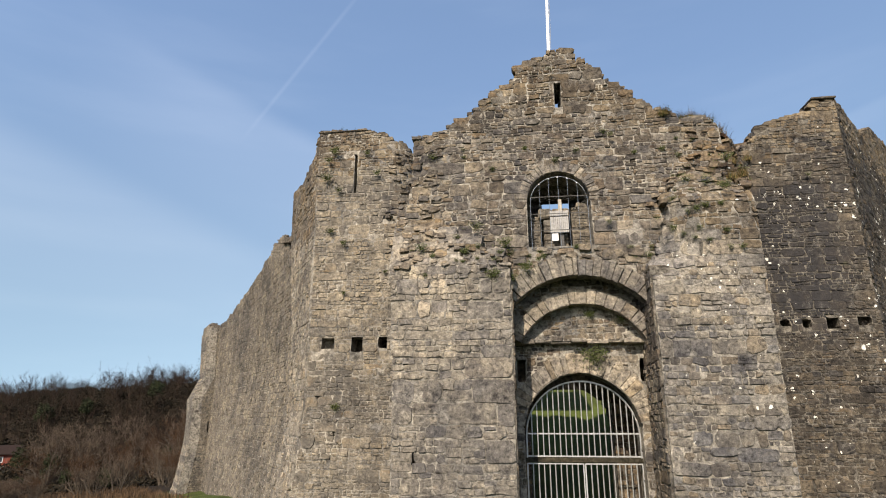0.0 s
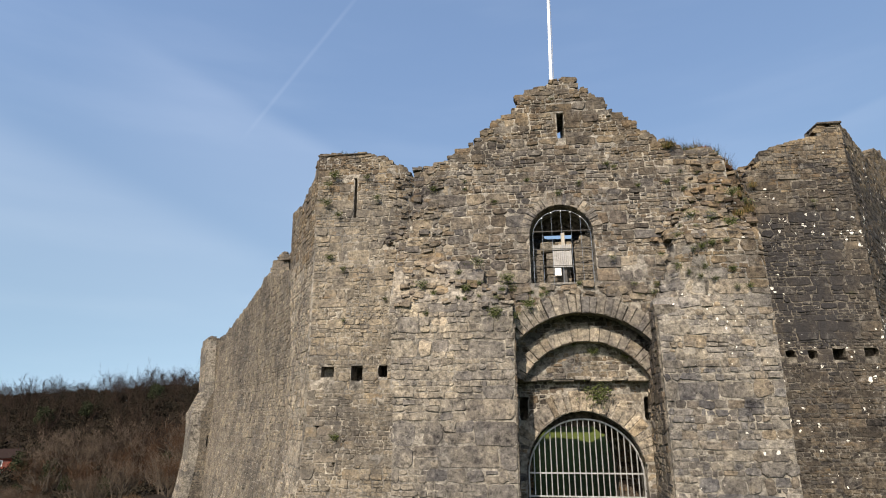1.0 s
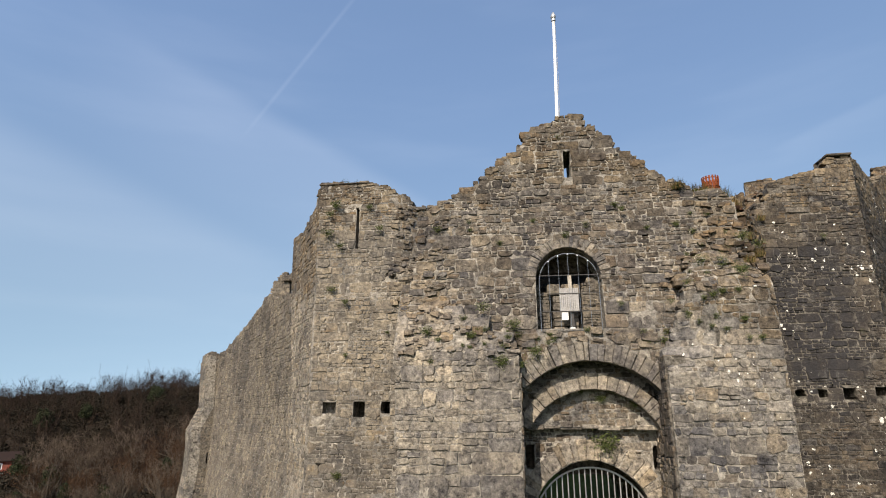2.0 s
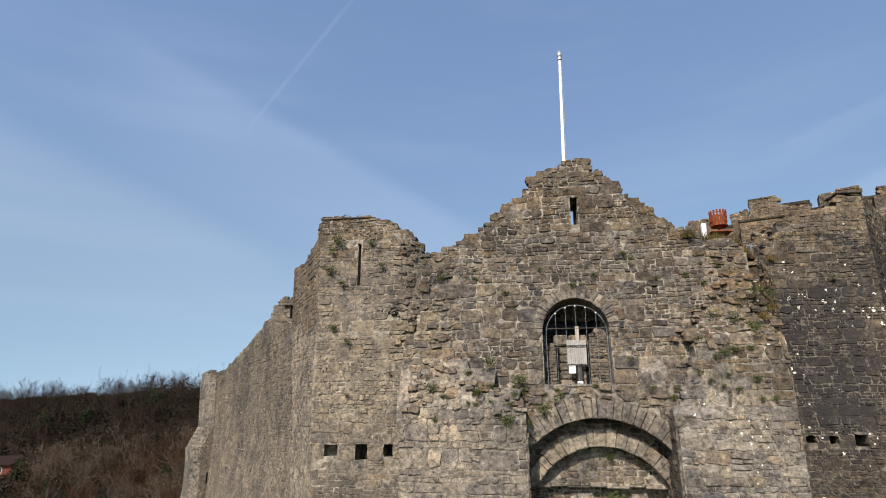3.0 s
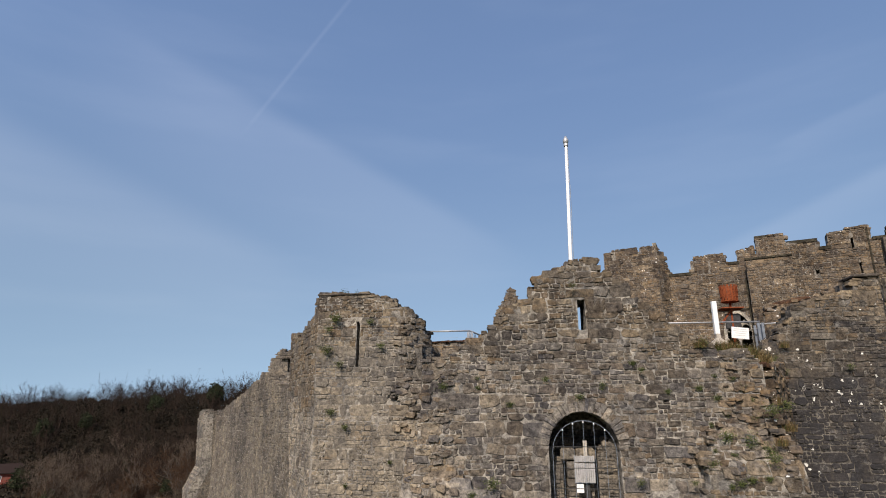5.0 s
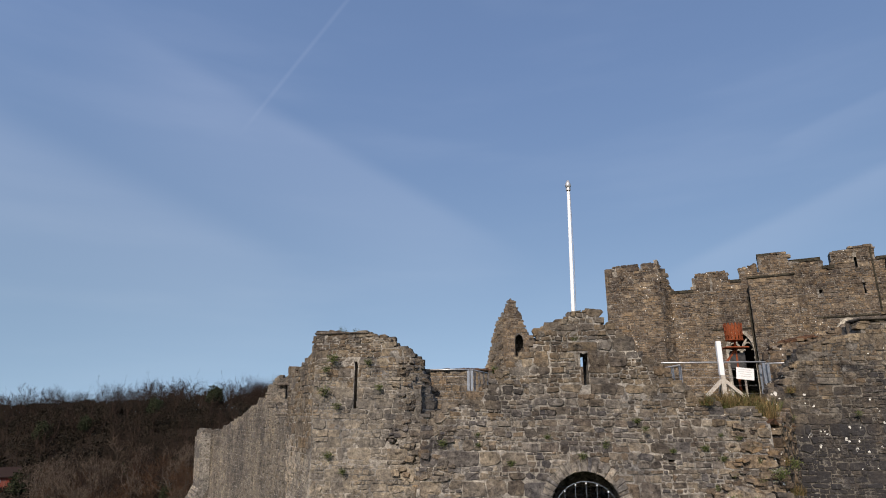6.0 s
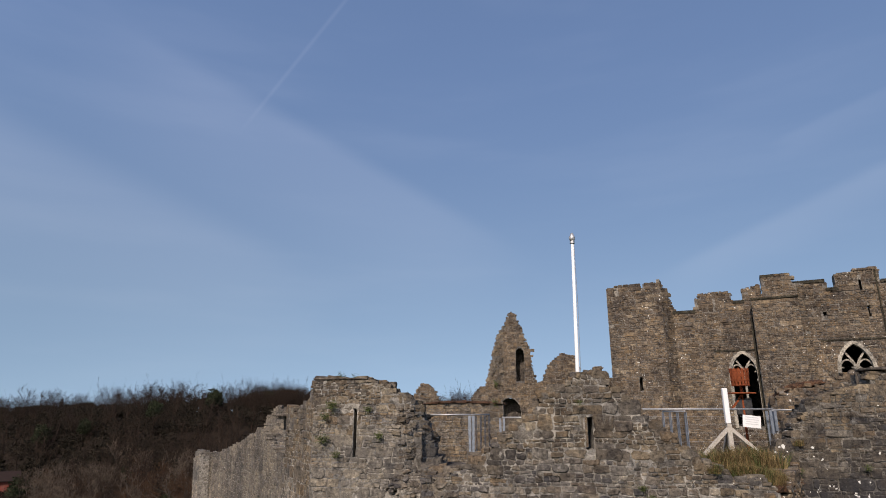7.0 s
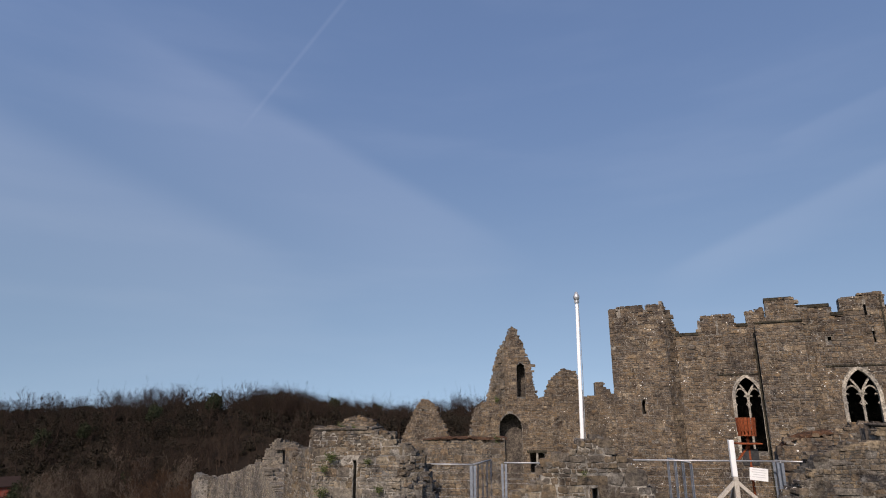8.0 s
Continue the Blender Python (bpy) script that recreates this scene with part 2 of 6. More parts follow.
def mortar_material(name, a, b):
    n = Nodes(name, 0.95)
    f = n.noise(11, 8, 0.8)
    g = n.noise(1.2, 5, 0.65)
    crust = n.noise(5.5, 8, 0.78, distort=0.4)
    c = n.mix(n.ramp(f, [(0.36, 0.0), (0.64, 1.0)]), a, b)
    c = n.mix(1.0, c, n.ramp(crust, [(0.36, 0.4), (0.5, 1.0), (0.66, 1.4)]), "MULTIPLY")
    c = n.mix(1.0, c, n.ramp(g, [(0.36, (0.5, 0.51, 0.54)), (0.62, (1.1, 1.08, 1.04))]), "MULTIPLY")
    return n.done(c, n.math("ADD", f, crust), 0.9, 0.04)


M_MORTAR = mortar_material("mortar", (0.055, 0.05, 0.043), (0.19, 0.176, 0.156))
M_MORTAR_PALE = mortar_material("lime_mortar", (0.12, 0.111, 0.098), (0.32, 0.3, 0.267))
M_MORTAR_MID = mortar_material("weathered_mortar", (0.078, 0.071, 0.062), (0.245, 0.226, 0.198))
# dark joints, floors and slabs, and the backing that imitates shade in openings
M_MORTAR_AND_BACKING = mortar_material("dark_mortar_and_backing", (0.04, 0.035, 0.03), (0.14, 0.12, 0.1))


# ---- mesh helpers ----
def mesh_of(name, verts, faces, mat, smooth=False):
    me = bpy.data.meshes.new(name)
    me.from_pydata(verts, [], faces)
    me.materials.append(mat)
    if smooth:
        me.polygons.foreach_set("use_smooth", [True] * len(me.polygons))
    me.update()
    return me


def thing(name, at, label, category, group="", kind=""):
    """An empty at the base of a thing, that parents its parts."""
    ob = new(name)
    ob.location = at
    ob.empty_display_size = 0.2
    return tagged(ob, label, category, group, kind)


def attach(ob, parent):
    """Parents a mesh given in world coordinates, or in those of its parent's maker."""
    ob.parent = parent
    if parent.type == "EMPTY":
        ob.matrix_parent_inverse = Matrix.Translation(-parent.location)
    return ob


def part(name, data, mat, parent, label="", smooth=False, kind=""):
    """One mesh object under a thing or under a part. data: verts and faces."""
    ob = new(name, mesh_of(name, data[0], data[1], mat, smooth))
    attach(ob, parent)
    return tagged(ob, label, kind=kind)


def solo(name, data, mat, label, category, group="", kind="", smooth=False):
    return tagged(new(name, mesh_of(name, data[0], data[1], mat, smooth)), label, category, group, kind)


def join(*many):
    verts, faces = [], []
    for v, f in many:
        k = len(verts)
        verts += list(v)
        faces += [tuple(i + k for i in p) for p in f]
    return verts, faces


def box(x0, x1, y0, y1, z0, z1, bevel=0.0, jitter=0.0):
    bm = bmesh.new()
    bmesh.ops.create_cube(bm, size=1)
    for v in bm.verts:
        v.co = Vector(((x0 + x1) / 2 + v.co.x * (x1 - x0), (y0 + y1) / 2 + v.co.y * (y1 - y0), (z0 + z1) / 2 + v.co.z * (z1 - z0)))
        if jitter:
            v.co += Vector([random.uniform(-jitter, jitter) for _ in range(3)])
    if bevel:
        bmesh.ops.bevel(bm, geom=bm.edges[:], offset=bevel, segments=1, affect="EDGES")
    return dump(bm)


def dump(bm):
    bm.verts.index_update()
    data = [v.co.copy() for v in bm.verts], [tuple(v.index for v in f.verts) for f in bm.faces]
    bm.free()
    return data


def moved(data, m):
    return [m @ Vector(v) for v in data[0]], data[1]


def tube(points, radii, sides=6, cap=True):
    """A tapered tube along points."""
    verts, faces = [], []
    pts = [Vector(p) for p in points]
    for i, p in enumerate(pts):
        d = (pts[min(i + 1, len(pts) - 1)] - pts[max(i - 1, 0)]).normalized()
        a = d.orthogonal().normalized() if abs(d.z) > 0.95 else Vector((0, 0, 1)).cross(d).normalized()
        b = d.cross(a)
        r = radii[i] if isinstance(radii, (list, tuple)) else radii
        for k in range(sides):
            w = 2 * math.pi * (k + 0.5) / sides
            verts.append(p + (a * math.cos(w) + b * math.sin(w)) * r)
    for i in range(len(pts) - 1):
        for k in range(sides):
            j = (k + 1) % sides
            faces.append((i * sides + k, i * sides + j, (i + 1) * sides + j, (i + 1) * sides + k))
    if cap:
        faces.append(tuple(range(sides))[::-1])
        faces.append(tuple((len(pts) - 1) * sides + k for k in range(sides)))
    return verts, faces


def bar(a, b, wide, deep, up=(0, 0, 1)):
    """A rectangular bar from a to b."""
    a, b = Vector(a), Vector(b)
    d = (b - a).normalized()
    s = d.cross(Vector(up))
    s = s.normalized() if s.length > 0.05 else Vector((1, 0, 0))
    t = s.cross(d).normalized()
    verts = [p + s * (i * wide / 2) + t * (j * deep / 2) for p in (a, b) for i, j in ((-1, -1), (1, -1), (1, 1), (-1, 1))]
    return verts, [(3, 2, 1, 0), (4, 5, 6, 7)] + [(k, (k + 1) % 4, 4 + (k + 1) % 4, 4 + k) for k in range(4)]


def line(points):
    """A piecewise straight function through (a, b) pairs."""
    a, b = zip(*points)
    return lambda x: float(np.interp(x, a, b))


# ---- masonry ----
class Rect:
    def __init__(self, u0, u1, v0, v1):
        self.b = (u0, u1, v0, v1)

    def has(self, u, v, grow=0.0):
        return self.b[0] - grow < u < self.b[1] + grow and self.b[2] - grow < v < self.b[3] + grow

    def cuts(self, ua, ub, va, vb):
        return ua < self.b[1] and ub > self.b[0] and va < self.b[3] and vb > self.b[2]

    def span(self, v):
        return self.b[:2]

    def snap(self, u, v):
        u0, u1, v0, v1 = self.b
        return min(((abs(u - u0), u0, v), (abs(u - u1), u1, v), (abs(v - v0), u, v0), (abs(v - v1), u, v1)))[1:]


class Arch:
    """An opening with an arched head: an ellipse, drawn to a point by tip."""

    def __init__(self, uc, half, v0, spring, rise, tip=0.0):
        self.uc, self.half, self.v0, self.spring, self.rise, self.tip = uc, half, v0, spring, rise, tip

    def head(self, u):
        k = min(1.0, abs(u - self.uc) / self.half)
        return self.spring + self.rise * ((1 - self.tip) * math.sqrt(max(0, 1 - k * k)) + self.tip * (1 - k) ** 0.75)

    def has(self, u, v, grow=0.0):
        return abs(u - self.uc) < self.half + grow and self.v0 - grow < v < self.head(u) + grow

    def cuts(self, ua, ub, va, vb):
        return vb > self.v0 and any(self.has(ua + (ub - ua) * k / 6, q) for k in range(7) for q in (va, vb))

    def span(self, v):
        if v <= self.spring:
            return self.uc - self.half, self.uc + self.half
        k = min(1.0, (v - self.spring) / self.rise)
        w = self.half * math.sqrt(max(0.0, 1 - k * k))
        return self.uc - w, self.uc + w

    def snap(self, u, v):
        if v < self.spring:
            return (self.uc - self.half if u < self.uc else self.uc + self.half), v
        a = math.atan2((v - self.spring) / self.rise, (u - self.uc) / self.half)
        uu = self.uc + self.half * math.cos(a)
        return uu, self.head(uu)


def plane(a, b, batter=lambda v: 0.0):
    """A standing surface from a to b in plan, seen from outside with a on the left. batter: how far it falls back at a height."""
    a, b = Vector((*a, 0)), Vector((*b, 0))
    d = (b - a).normalized()
    n = Vector((d.y, -d.x, 0))
    return lambda u, v, out: a + d * u + n * (out - batter(v)) + Vector((0, 0, v))


def polyplane(pts, batter=lambda u, v: 0.0):
    pts = [Vector((*p, 0)) for p in pts]
    runs = [0.0]
    for p, q in zip(pts, pts[1:]):
        runs.append(runs[-1] + (q - p).length)

    def at(u, v, out):
        i = max(0, min(len(pts) - 2, sum(1 for r in runs if r <= u) - 1))
        d = (pts[i + 1] - pts[i]).normalized()
        n = Vector((d.y, -d.x, 0))
        return pts[i] + d * (u - runs[i]) + n * (out - batter(u, v)) + Vector((0, 0, v))
    return at, runs[-1]


def split_stones(ua, ub, va, vb, low, rng, deep=0):
    """Divides a stretch of a course into snecked rubble: big blocks next to stacks of small stones."""
    w, h = ub - ua, vb - va
    if h > 1.5 * low and rng.random() < (0.5 if w < 2.6 * h else 0.25) and deep < 3:
        k = va + h * rng.uniform(0.33, 0.67)
        return split_stones(ua, ub, va, k, low, rng, deep + 1) + split_stones(ua, ub, k, vb, low, rng, deep + 1)
    if w > h * rng.uniform(1.5, 3.4) and w > 0.16:
        k = ua + w * rng.uniform(0.3, 0.7)
        return split_stones(ua, k, va, vb, low, rng, deep + 1) + split_stones(k, ub, va, vb, low, rng, deep + 1)
    return [(ua, ub, va, vb)]


def one_stone(P, ua, ub, va, vb, depth, rng, relief=0.015):
    """An eight-cornered stone with a rough raised face."""
    w, h = ub - ua, vb - va
    g = 0.004 + rng.random() * 0.009
    c = min(w, h) * rng.uniform(0.04, 0.28)
    j = min(0.03, h * 0.15)
    raw = [(ua + g + c, va + g), (ub - g - c, va + g), (ub - g, va + g + c), (ub - g, vb - g - c),
           (ub - g - c, vb - g), (ua + g + c, vb - g), (ua + g, vb - g - c), (ua + g, va + g + c)]
    ring = [(u + rng.uniform(-j, j), v + rng.uniform(-j, j)) for u, v in raw]
    mu, mv = (ua + ub) / 2, (va + vb) / 2
    out = rng.uniform(0.1, 1.3) * relief if rng.random() < 0.9 else rng.uniform(1.3, 2.4) * relief
    tu, tv = rng.uniform(-1, 1) * 0.03, rng.uniform(-1, 1) * 0.05
    verts = [P(u, v, -depth) for u, v in ring] + [P(u, v, out * 0.45) for u, v in ring]
    for u, v in ring:
        k = 1 - min(0.35, 0.011 / max(0.03, min(w, h) / 2))
        uu, vv = mu + (u - mu) * k, mv + (v - mv) * k
        verts.append(P(uu, vv, out + tu * (uu - mu) + tv * (vv - mv)))
    faces = [tuple(range(16, 24))]
    for r in (0, 8):
        faces += [(r + k, r + (k + 1) % 8, r + 8 + (k + 1) % 8, r + 8 + k) for k in range(8)]
    return verts, faces


def masonry(parent, name, P, u0, u1, v0, top, mats, holes=(), left=None, right=None, thick=0.9, cell=0.08,
            course=(0.09, 0.24), ratio=(0.9, 2.9), singles=0, single_span=None, seed=1, mortar=None, stone_depth=0.1, ragged=0.06, label="", flush=-0.004, relief=0.015, crown=None):
    """A rubble wall: a core with its openings, and stones laid in wandering courses on its face.
    top: the height at a place along the wall. singles: how many stones become objects of their own."""
    rng = random.Random(seed)
    left, right = left or (lambda v: u0), right or (lambda v: u1)

    def crest(u):
        return top(u) + ragged * noise.noise((u * 2.3, seed * 3.1, 0)) + ragged * 0.7 * noise.noise((u * 6.1, seed * 1.7, 4))

    vmax = max(top(u0 + (u1 - u0) * k / 80) for k in range(81)) + ragged

    def cavity(u, v):
        return noise.noise((u * 2.1 + 31, v * 3.4, seed * 2.3)) + 0.35 * noise.noise((u * 6.0, v * 8.0, seed)) > 0.78

    def solid(u, v):
        return left(v) <= u <= right(v) and v <= crest(u) and not any(h.has(u, v) for h in holes)

    nu, nv = max(2, int((u1 - u0) / cell)), max(2, int((vmax - v0) / cell))
    du, dv = (u1 - u0) / nu, (vmax - v0) / nv
    drop = 0.06
    full = {}
    for i in range(nu):
        for j in range(nv):
            u, v = u0 + (i + 0.5) * du, v0 + (j + 0.5) * dv
            full[i, j] = left(v) <= u <= right(v) and v <= crest(u) - drop and not any(h.has(u, v) for h in holes)
    ids, verts, faces = {}, [], []

    def corner(i, j, back):
        key = (i, j, back)
        if key not in ids:
            u, v = u0 + i * du, v0 + j * dv
            around = [(i - a, j - b) for a in (0, 1) for b in (0, 1)]
            if not all(full.get(k, True) for k in around):
                for h in holes:
                    if h.has(u, v, max(du, dv)):
                        u, v = h.snap(u, v)
                        break
            ids[key] = len(verts)
            rough = 0.9 * relief * noise.noise((u * 1.7, v * 1.7, seed)) + 1.1 * relief * noise.noise((u * 7, v * 7, seed)) - (0.28 if cavity(u, v) else 0.0)
            verts.append(P(u, v, -thick if back else flush + rough))
        return ids[key]

    for (i, j), yes in full.items():
        if not yes:
            continue
        faces.append((corner(i, j, 0), corner(i + 1, j, 0), corner(i + 1, j + 1, 0), corner(i, j + 1, 0)))
        faces.append((corner(i, j + 1, 1), corner(i + 1, j + 1, 1), corner(i + 1, j, 1), corner(i, j, 1)))
        for (a, b), p, q in (((i - 1, j), (i, j + 1), (i, j)), ((i + 1, j), (i + 1, j), (i + 1, j + 1)), ((i, j - 1), (i, j), (i + 1, j)), ((i, j + 1), (i + 1, j + 1), (i, j + 1))):
            if not full.get((a, b), False):
                faces.append((corner(*q, 0), corner(*p, 0), corner(*p, 1), corner(*q, 1)))
    core = part(name, (verts, faces), mortar or M_MORTAR, parent, label)

    stones = []
    v = v0
    wob = 0.045

    def bed(u, vv):
        return vv + wob * noise.noise((u * 0.7, vv * 0.9, seed)) + 0.4 * wob * noise.noise((u * 2.9, vv * 2, seed + 7))

    while v < vmax + 0.05:
        span = course[1] - course[0]
        kind = rng.random()
        if kind < 0.2:
            h, stretch = rng.uniform(course[0] * 0.7, course[0] * 1.15), 1.9
        elif kind < 0.55:
            h, stretch = course[0] + span * rng.uniform(0.05, 0.5), 1.15
        else:
            h, stretch = course[0] + span * rng.uniform(0.5, 1.12), 0.95
        u = u0 - rng.uniform(0, 0.3)
        while u < u1:
            w = min(1.1 * course[1] / 0.24, max(0.12, 1.5 * h * stretch * rng.uniform(ratio[0], ratio[1] if rng.random() < 0.7 else ratio[0] * 1.6)))
            ua, ub, mv = max(u, left(v + h / 2)), min(u + w, right(v + h / 2)), v + h / 2
            u += w
            if ub - ua < 0.06:
                continue
            mu = (ua + ub) / 2
            if mv > max(crest(ua), crest(mu), crest(ub)):
                continue
            runs = [(ua, ub)]
            for hole in holes:
                after = []
                for a, b in runs:
                    if hole.cuts(a, b, v, v + h):
                        e0, e1 = hole.span(v)
                        after += [(a, min(b, e0 - 0.005)), (max(a, e1 + 0.005), b)]
                    else:
                        after.append((a, b))
                runs = [(a, b) for a, b in after if b - a > 0.05]
            if not runs:
                continue
            if len(runs) > 1 or runs[0] != (ua, ub):
                for a, b in runs:
                    stones.append(((a + b) / 2, mv, one_stone(P, a, b, bed((a + b) / 2, v), bed((a + b) / 2, v + h), stone_depth, rng, relief)))
                continue
            if cavity(mu, mv):
                continue
            near_top = mv > min(crest(ua), crest(ub)) - 0.4
            depth = 0.32 if near_top else stone_depth
            va, vb = bed(mu, v), bed(mu, v + h)
            for a, b, c, d in split_stones(ua, ub, va, vb, course[0], rng):
                if (c + d) / 2 > crest((a + b) / 2) + 0.02:
                    continue
                stones.append(((a + b) / 2, mv, one_stone(P, a, b, c, d, depth, rng, relief)))
        v += h
    # loose rubble along the broken top
    if ragged > 0.04:
        u = u0
        while u < u1:
            for _ in range(2 if thick < 1.1 else 3):
                w, h = rng.uniform(0.1, 0.34) * course[1] / 0.24, rng.uniform(0.07, 0.17) * course[1] / 0.24
                a = u + rng.uniform(-0.1, 0.1)
                low = crest(a + w / 2) - h * rng.uniform(0.5, 1.15)
                if left(low) < a and a + w < right(low):
                    back = rng.uniform(0, thick * 0.8) if rng.random() < 0.6 else 0.0
                    stones.append((a, 99.0, one_stone(lambda p, q, o, back=back: P(p, q, o - back), a, a + w, low, low + h, 0.2, rng)))
            u += 0.13 * course[1] / 0.24
    if singles:
        lo, hi = single_span
        picked = [s for s in stones if lo <= s[1] <= hi][:singles]
        chosen = set(id(s) for s in picked)
        stones = [s for s in stones if id(s) not in chosen]
        PIECES.append((core, picked, mats[1]))
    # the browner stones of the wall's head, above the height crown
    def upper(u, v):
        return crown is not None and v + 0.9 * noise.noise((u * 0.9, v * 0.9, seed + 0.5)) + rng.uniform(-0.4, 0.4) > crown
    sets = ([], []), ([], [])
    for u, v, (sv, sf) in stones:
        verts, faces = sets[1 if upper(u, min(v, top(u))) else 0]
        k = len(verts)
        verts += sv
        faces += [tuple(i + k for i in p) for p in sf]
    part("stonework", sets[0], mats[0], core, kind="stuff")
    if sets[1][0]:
        part("upper_stonework", sets[1], M_STONE["crown"], core, "browner stones higher in the wall", kind="stuff")
    return core


PIECES = []


def rubble(parent, P, u0, u1, v0, v1, count, mat, size=(0.09, 0.26), proud=(-0.03, 0.12), seed=1, test=None):
    """Broken core: loose stones at odd angles over part of a wall, one mesh."""
    rng = random.Random(seed)
    verts, faces = [], []
    for _ in range(count):
        u, v = rng.uniform(u0, u1), rng.uniform(v0, v1)
        if test and not test(u, v):
            continue
        w = rng.uniform(*size)
        h, turn, out = w * rng.uniform(0.35, 0.8), rng.gauss(0, 0.14), rng.uniform(*proud) * 0.55
        lean, tip = rng.gauss(0, 0.1), rng.gauss(0, 0.14)
        c, s = math.cos(turn), math.sin(turn)

        def at(a, b, o, u=u, v=v, c=c, s=s, out=out, lean=lean, tip=tip):
            return P(u + a * c - b * s, v + a * s + b * c, o + out + a * lean + b * tip)
        sv, sf = one_stone(at, -w / 2, w / 2, -h / 2, h / 2, 0.22, rng)
        k = len(verts)
        verts += sv
        faces += [tuple(i + k for i in q) for q in sf]
    part("rubble", (verts, faces), mat, parent, kind="stuff")



def lay_pieces():
    """The single stones, laid last."""
    for core, picked, mat in PIECES:
        for _, _, (sv, sf) in picked:
            mid = sum(sv, Vector()) / len(sv)
            ob = new("stone", mesh_of("stone", [p - mid for p in sv], sf, mat))
            ob.parent = core
            ob.location = mid


def voussoirs(parent, P, uc, vc, ru, rv, thick, a0, a1, count, mat, depth=0.3, seed=1, proud=0.02, name="voussoir"):
    """A ring of wedge stones round an arch, from angle a0 to a1 (degrees, 90 is the crown)."""
    rng = random.Random(seed)
    edges = [a0 + (a1 - a0) * (k + (rng.uniform(-0.22, 0.22) if 0 < k < count else 0)) / count for k in range(count + 1)]
    for a, b in zip(edges, edges[1:]):
        gap = 0.1 * (1 if b > a else -1)
        a, b = radians(a + gap), radians(b - gap)
        t = thick * rng.uniform(0.78, 1.15)
        out = proud + rng.uniform(-0.01, 0.02)
        verts = []
        for d in (-depth, out - 0.015, out):
            k = 0.012 if d == out else 0.0
            for w, r in ((a, 0), (b, 0), (b, 1), (a, 1)):
                grow = (t - k if r else k)
                side = k * (1 if w == a else -1) * (1 if b > a else -1) / max(ru, 0.2)
                verts.append(P(uc + (ru + grow) * math.cos(w + side), vc + (rv + grow) * math.sin(w + side), d + rng.uniform(-0.006, 0.006)) + Vector((rng.uniform(-0.009, 0.009), 0, rng.uniform(-0.009, 0.009))))
        faces = [(8, 9, 10, 11) if b < a else (11, 10, 9, 8), (3, 2, 1, 0)]
        for r in (0, 4):
            faces += [(r + k, r + (k + 1) % 4, r + 4 + (k + 1) % 4, r + 4 + k) for k in range(4)]
        mid = sum(verts, Vector()) / len(verts)
        ob = new(name, mesh_of(name, [p - mid for p in verts], faces, mat))
        ob.parent = parent
        ob.location = mid if parent.type != "EMPTY" else mid - parent.location


# ---- the ground ----
def smooth(a, b, x):
    k = min(1.0, max(0.0, (x - a) / (b - a)))
    return k * k * (3 - 2 * k)


RIDGE = lambda x: float(np.interp(x, (-160, -120, -85, -50, -10, 60), (8.4, 8.9, 10.4, 8.6, 7.2, 5.0)))


def ground_height(x, y):
    d = max(0.0, -x - 6)
    z = -12 * (1 - math.exp(-d / 80)) * smooth(-40, 30, y)
    q = y + 0.25 * (x + 118)
    ridge = RIDGE(x)
    z += (ridge - z) * smooth(122, 178, q) + 1.6 * noise.noise((x * 0.02, y * 0.02, 3)) * smooth(40, 120, math.hypot(x, y))
    inner = smooth(3.0, 6.0, x - (-6 - (y - 16.3) * 0.72)) * smooth(14.5, 17, y)
    z += inner * 4.2 * smooth(16, 30, y) * (1 - smooth(60, 110, y))
    return z + 0.12 * noise.noise((x * 0.3, y * 0.3, 9))


def turf_material():
    n = Nodes("turf", 1.0)
    far = n.step(n.noise(0.06, 5, 0.65), 0.4, 0.6)
    fine = n.noise(6, 6, 0.75)
    green = n.mix(fine, (0.03, 0.045, 0.012), (0.095, 0.12, 0.03))
    # litter is coloured near black, with the shade under the trees in it
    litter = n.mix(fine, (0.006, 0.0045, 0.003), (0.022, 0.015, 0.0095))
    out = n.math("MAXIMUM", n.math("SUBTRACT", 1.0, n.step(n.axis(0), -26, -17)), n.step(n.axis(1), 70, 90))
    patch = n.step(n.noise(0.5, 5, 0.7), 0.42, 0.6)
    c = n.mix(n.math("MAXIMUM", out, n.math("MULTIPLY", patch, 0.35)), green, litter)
    c = n.mix(1.0, c, n.ramp(far, [(0, 0.75), (1, 1.15)]), "MULTIPLY")
    return n.done(c, fine, 1.0, 0.08)


M_TURF = turf_material()


def make_ground():
    def marks(reach, near, step):
        a, s, out = 0.0, step, [0.0]
        while a < reach:
            if a > near:
                s *= 1.09
            a += s
            out.append(a)
        return out
    xs = sorted(set([-a for a in marks(1500, 60, 1.5)] + marks(1500, 40, 2.0)))
    ys = sorted(set([-a for a in marks(600, 10, 3.0)] + marks(1500, 60, 1.5)))
    verts = [(x, y, ground_height(x, y)) for y in ys for x in xs]
    w = len(xs)
    faces = [(j * w + i, j * w + i + 1, (j + 1) * w + i + 1, (j + 1) * w + i) for j in range(len(ys) - 1) for i in range(w - 1)]
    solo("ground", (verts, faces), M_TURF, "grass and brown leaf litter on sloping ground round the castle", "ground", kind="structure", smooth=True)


make_ground()

GREY = (M_STONE["grey"], M_STONE["grey_one"])
WET = (M_STONE["wet"], M_STONE["wet_one"])
BROWN = (M_STONE["brown"], M_STONE["brown_one"])
PALE = (M_STONE["pale"], M_STONE["pale_one"])
ASHLAR = (M_STONE["ashlar"], M_STONE["ashlar_one"])
SLATE = (M_STONE["slate"], M_STONE["slate_one"])
TAN = (M_STONE["tan"], M_STONE["tan_one"])
CROWN = (M_STONE["crown"], M_STONE["crown_one"])
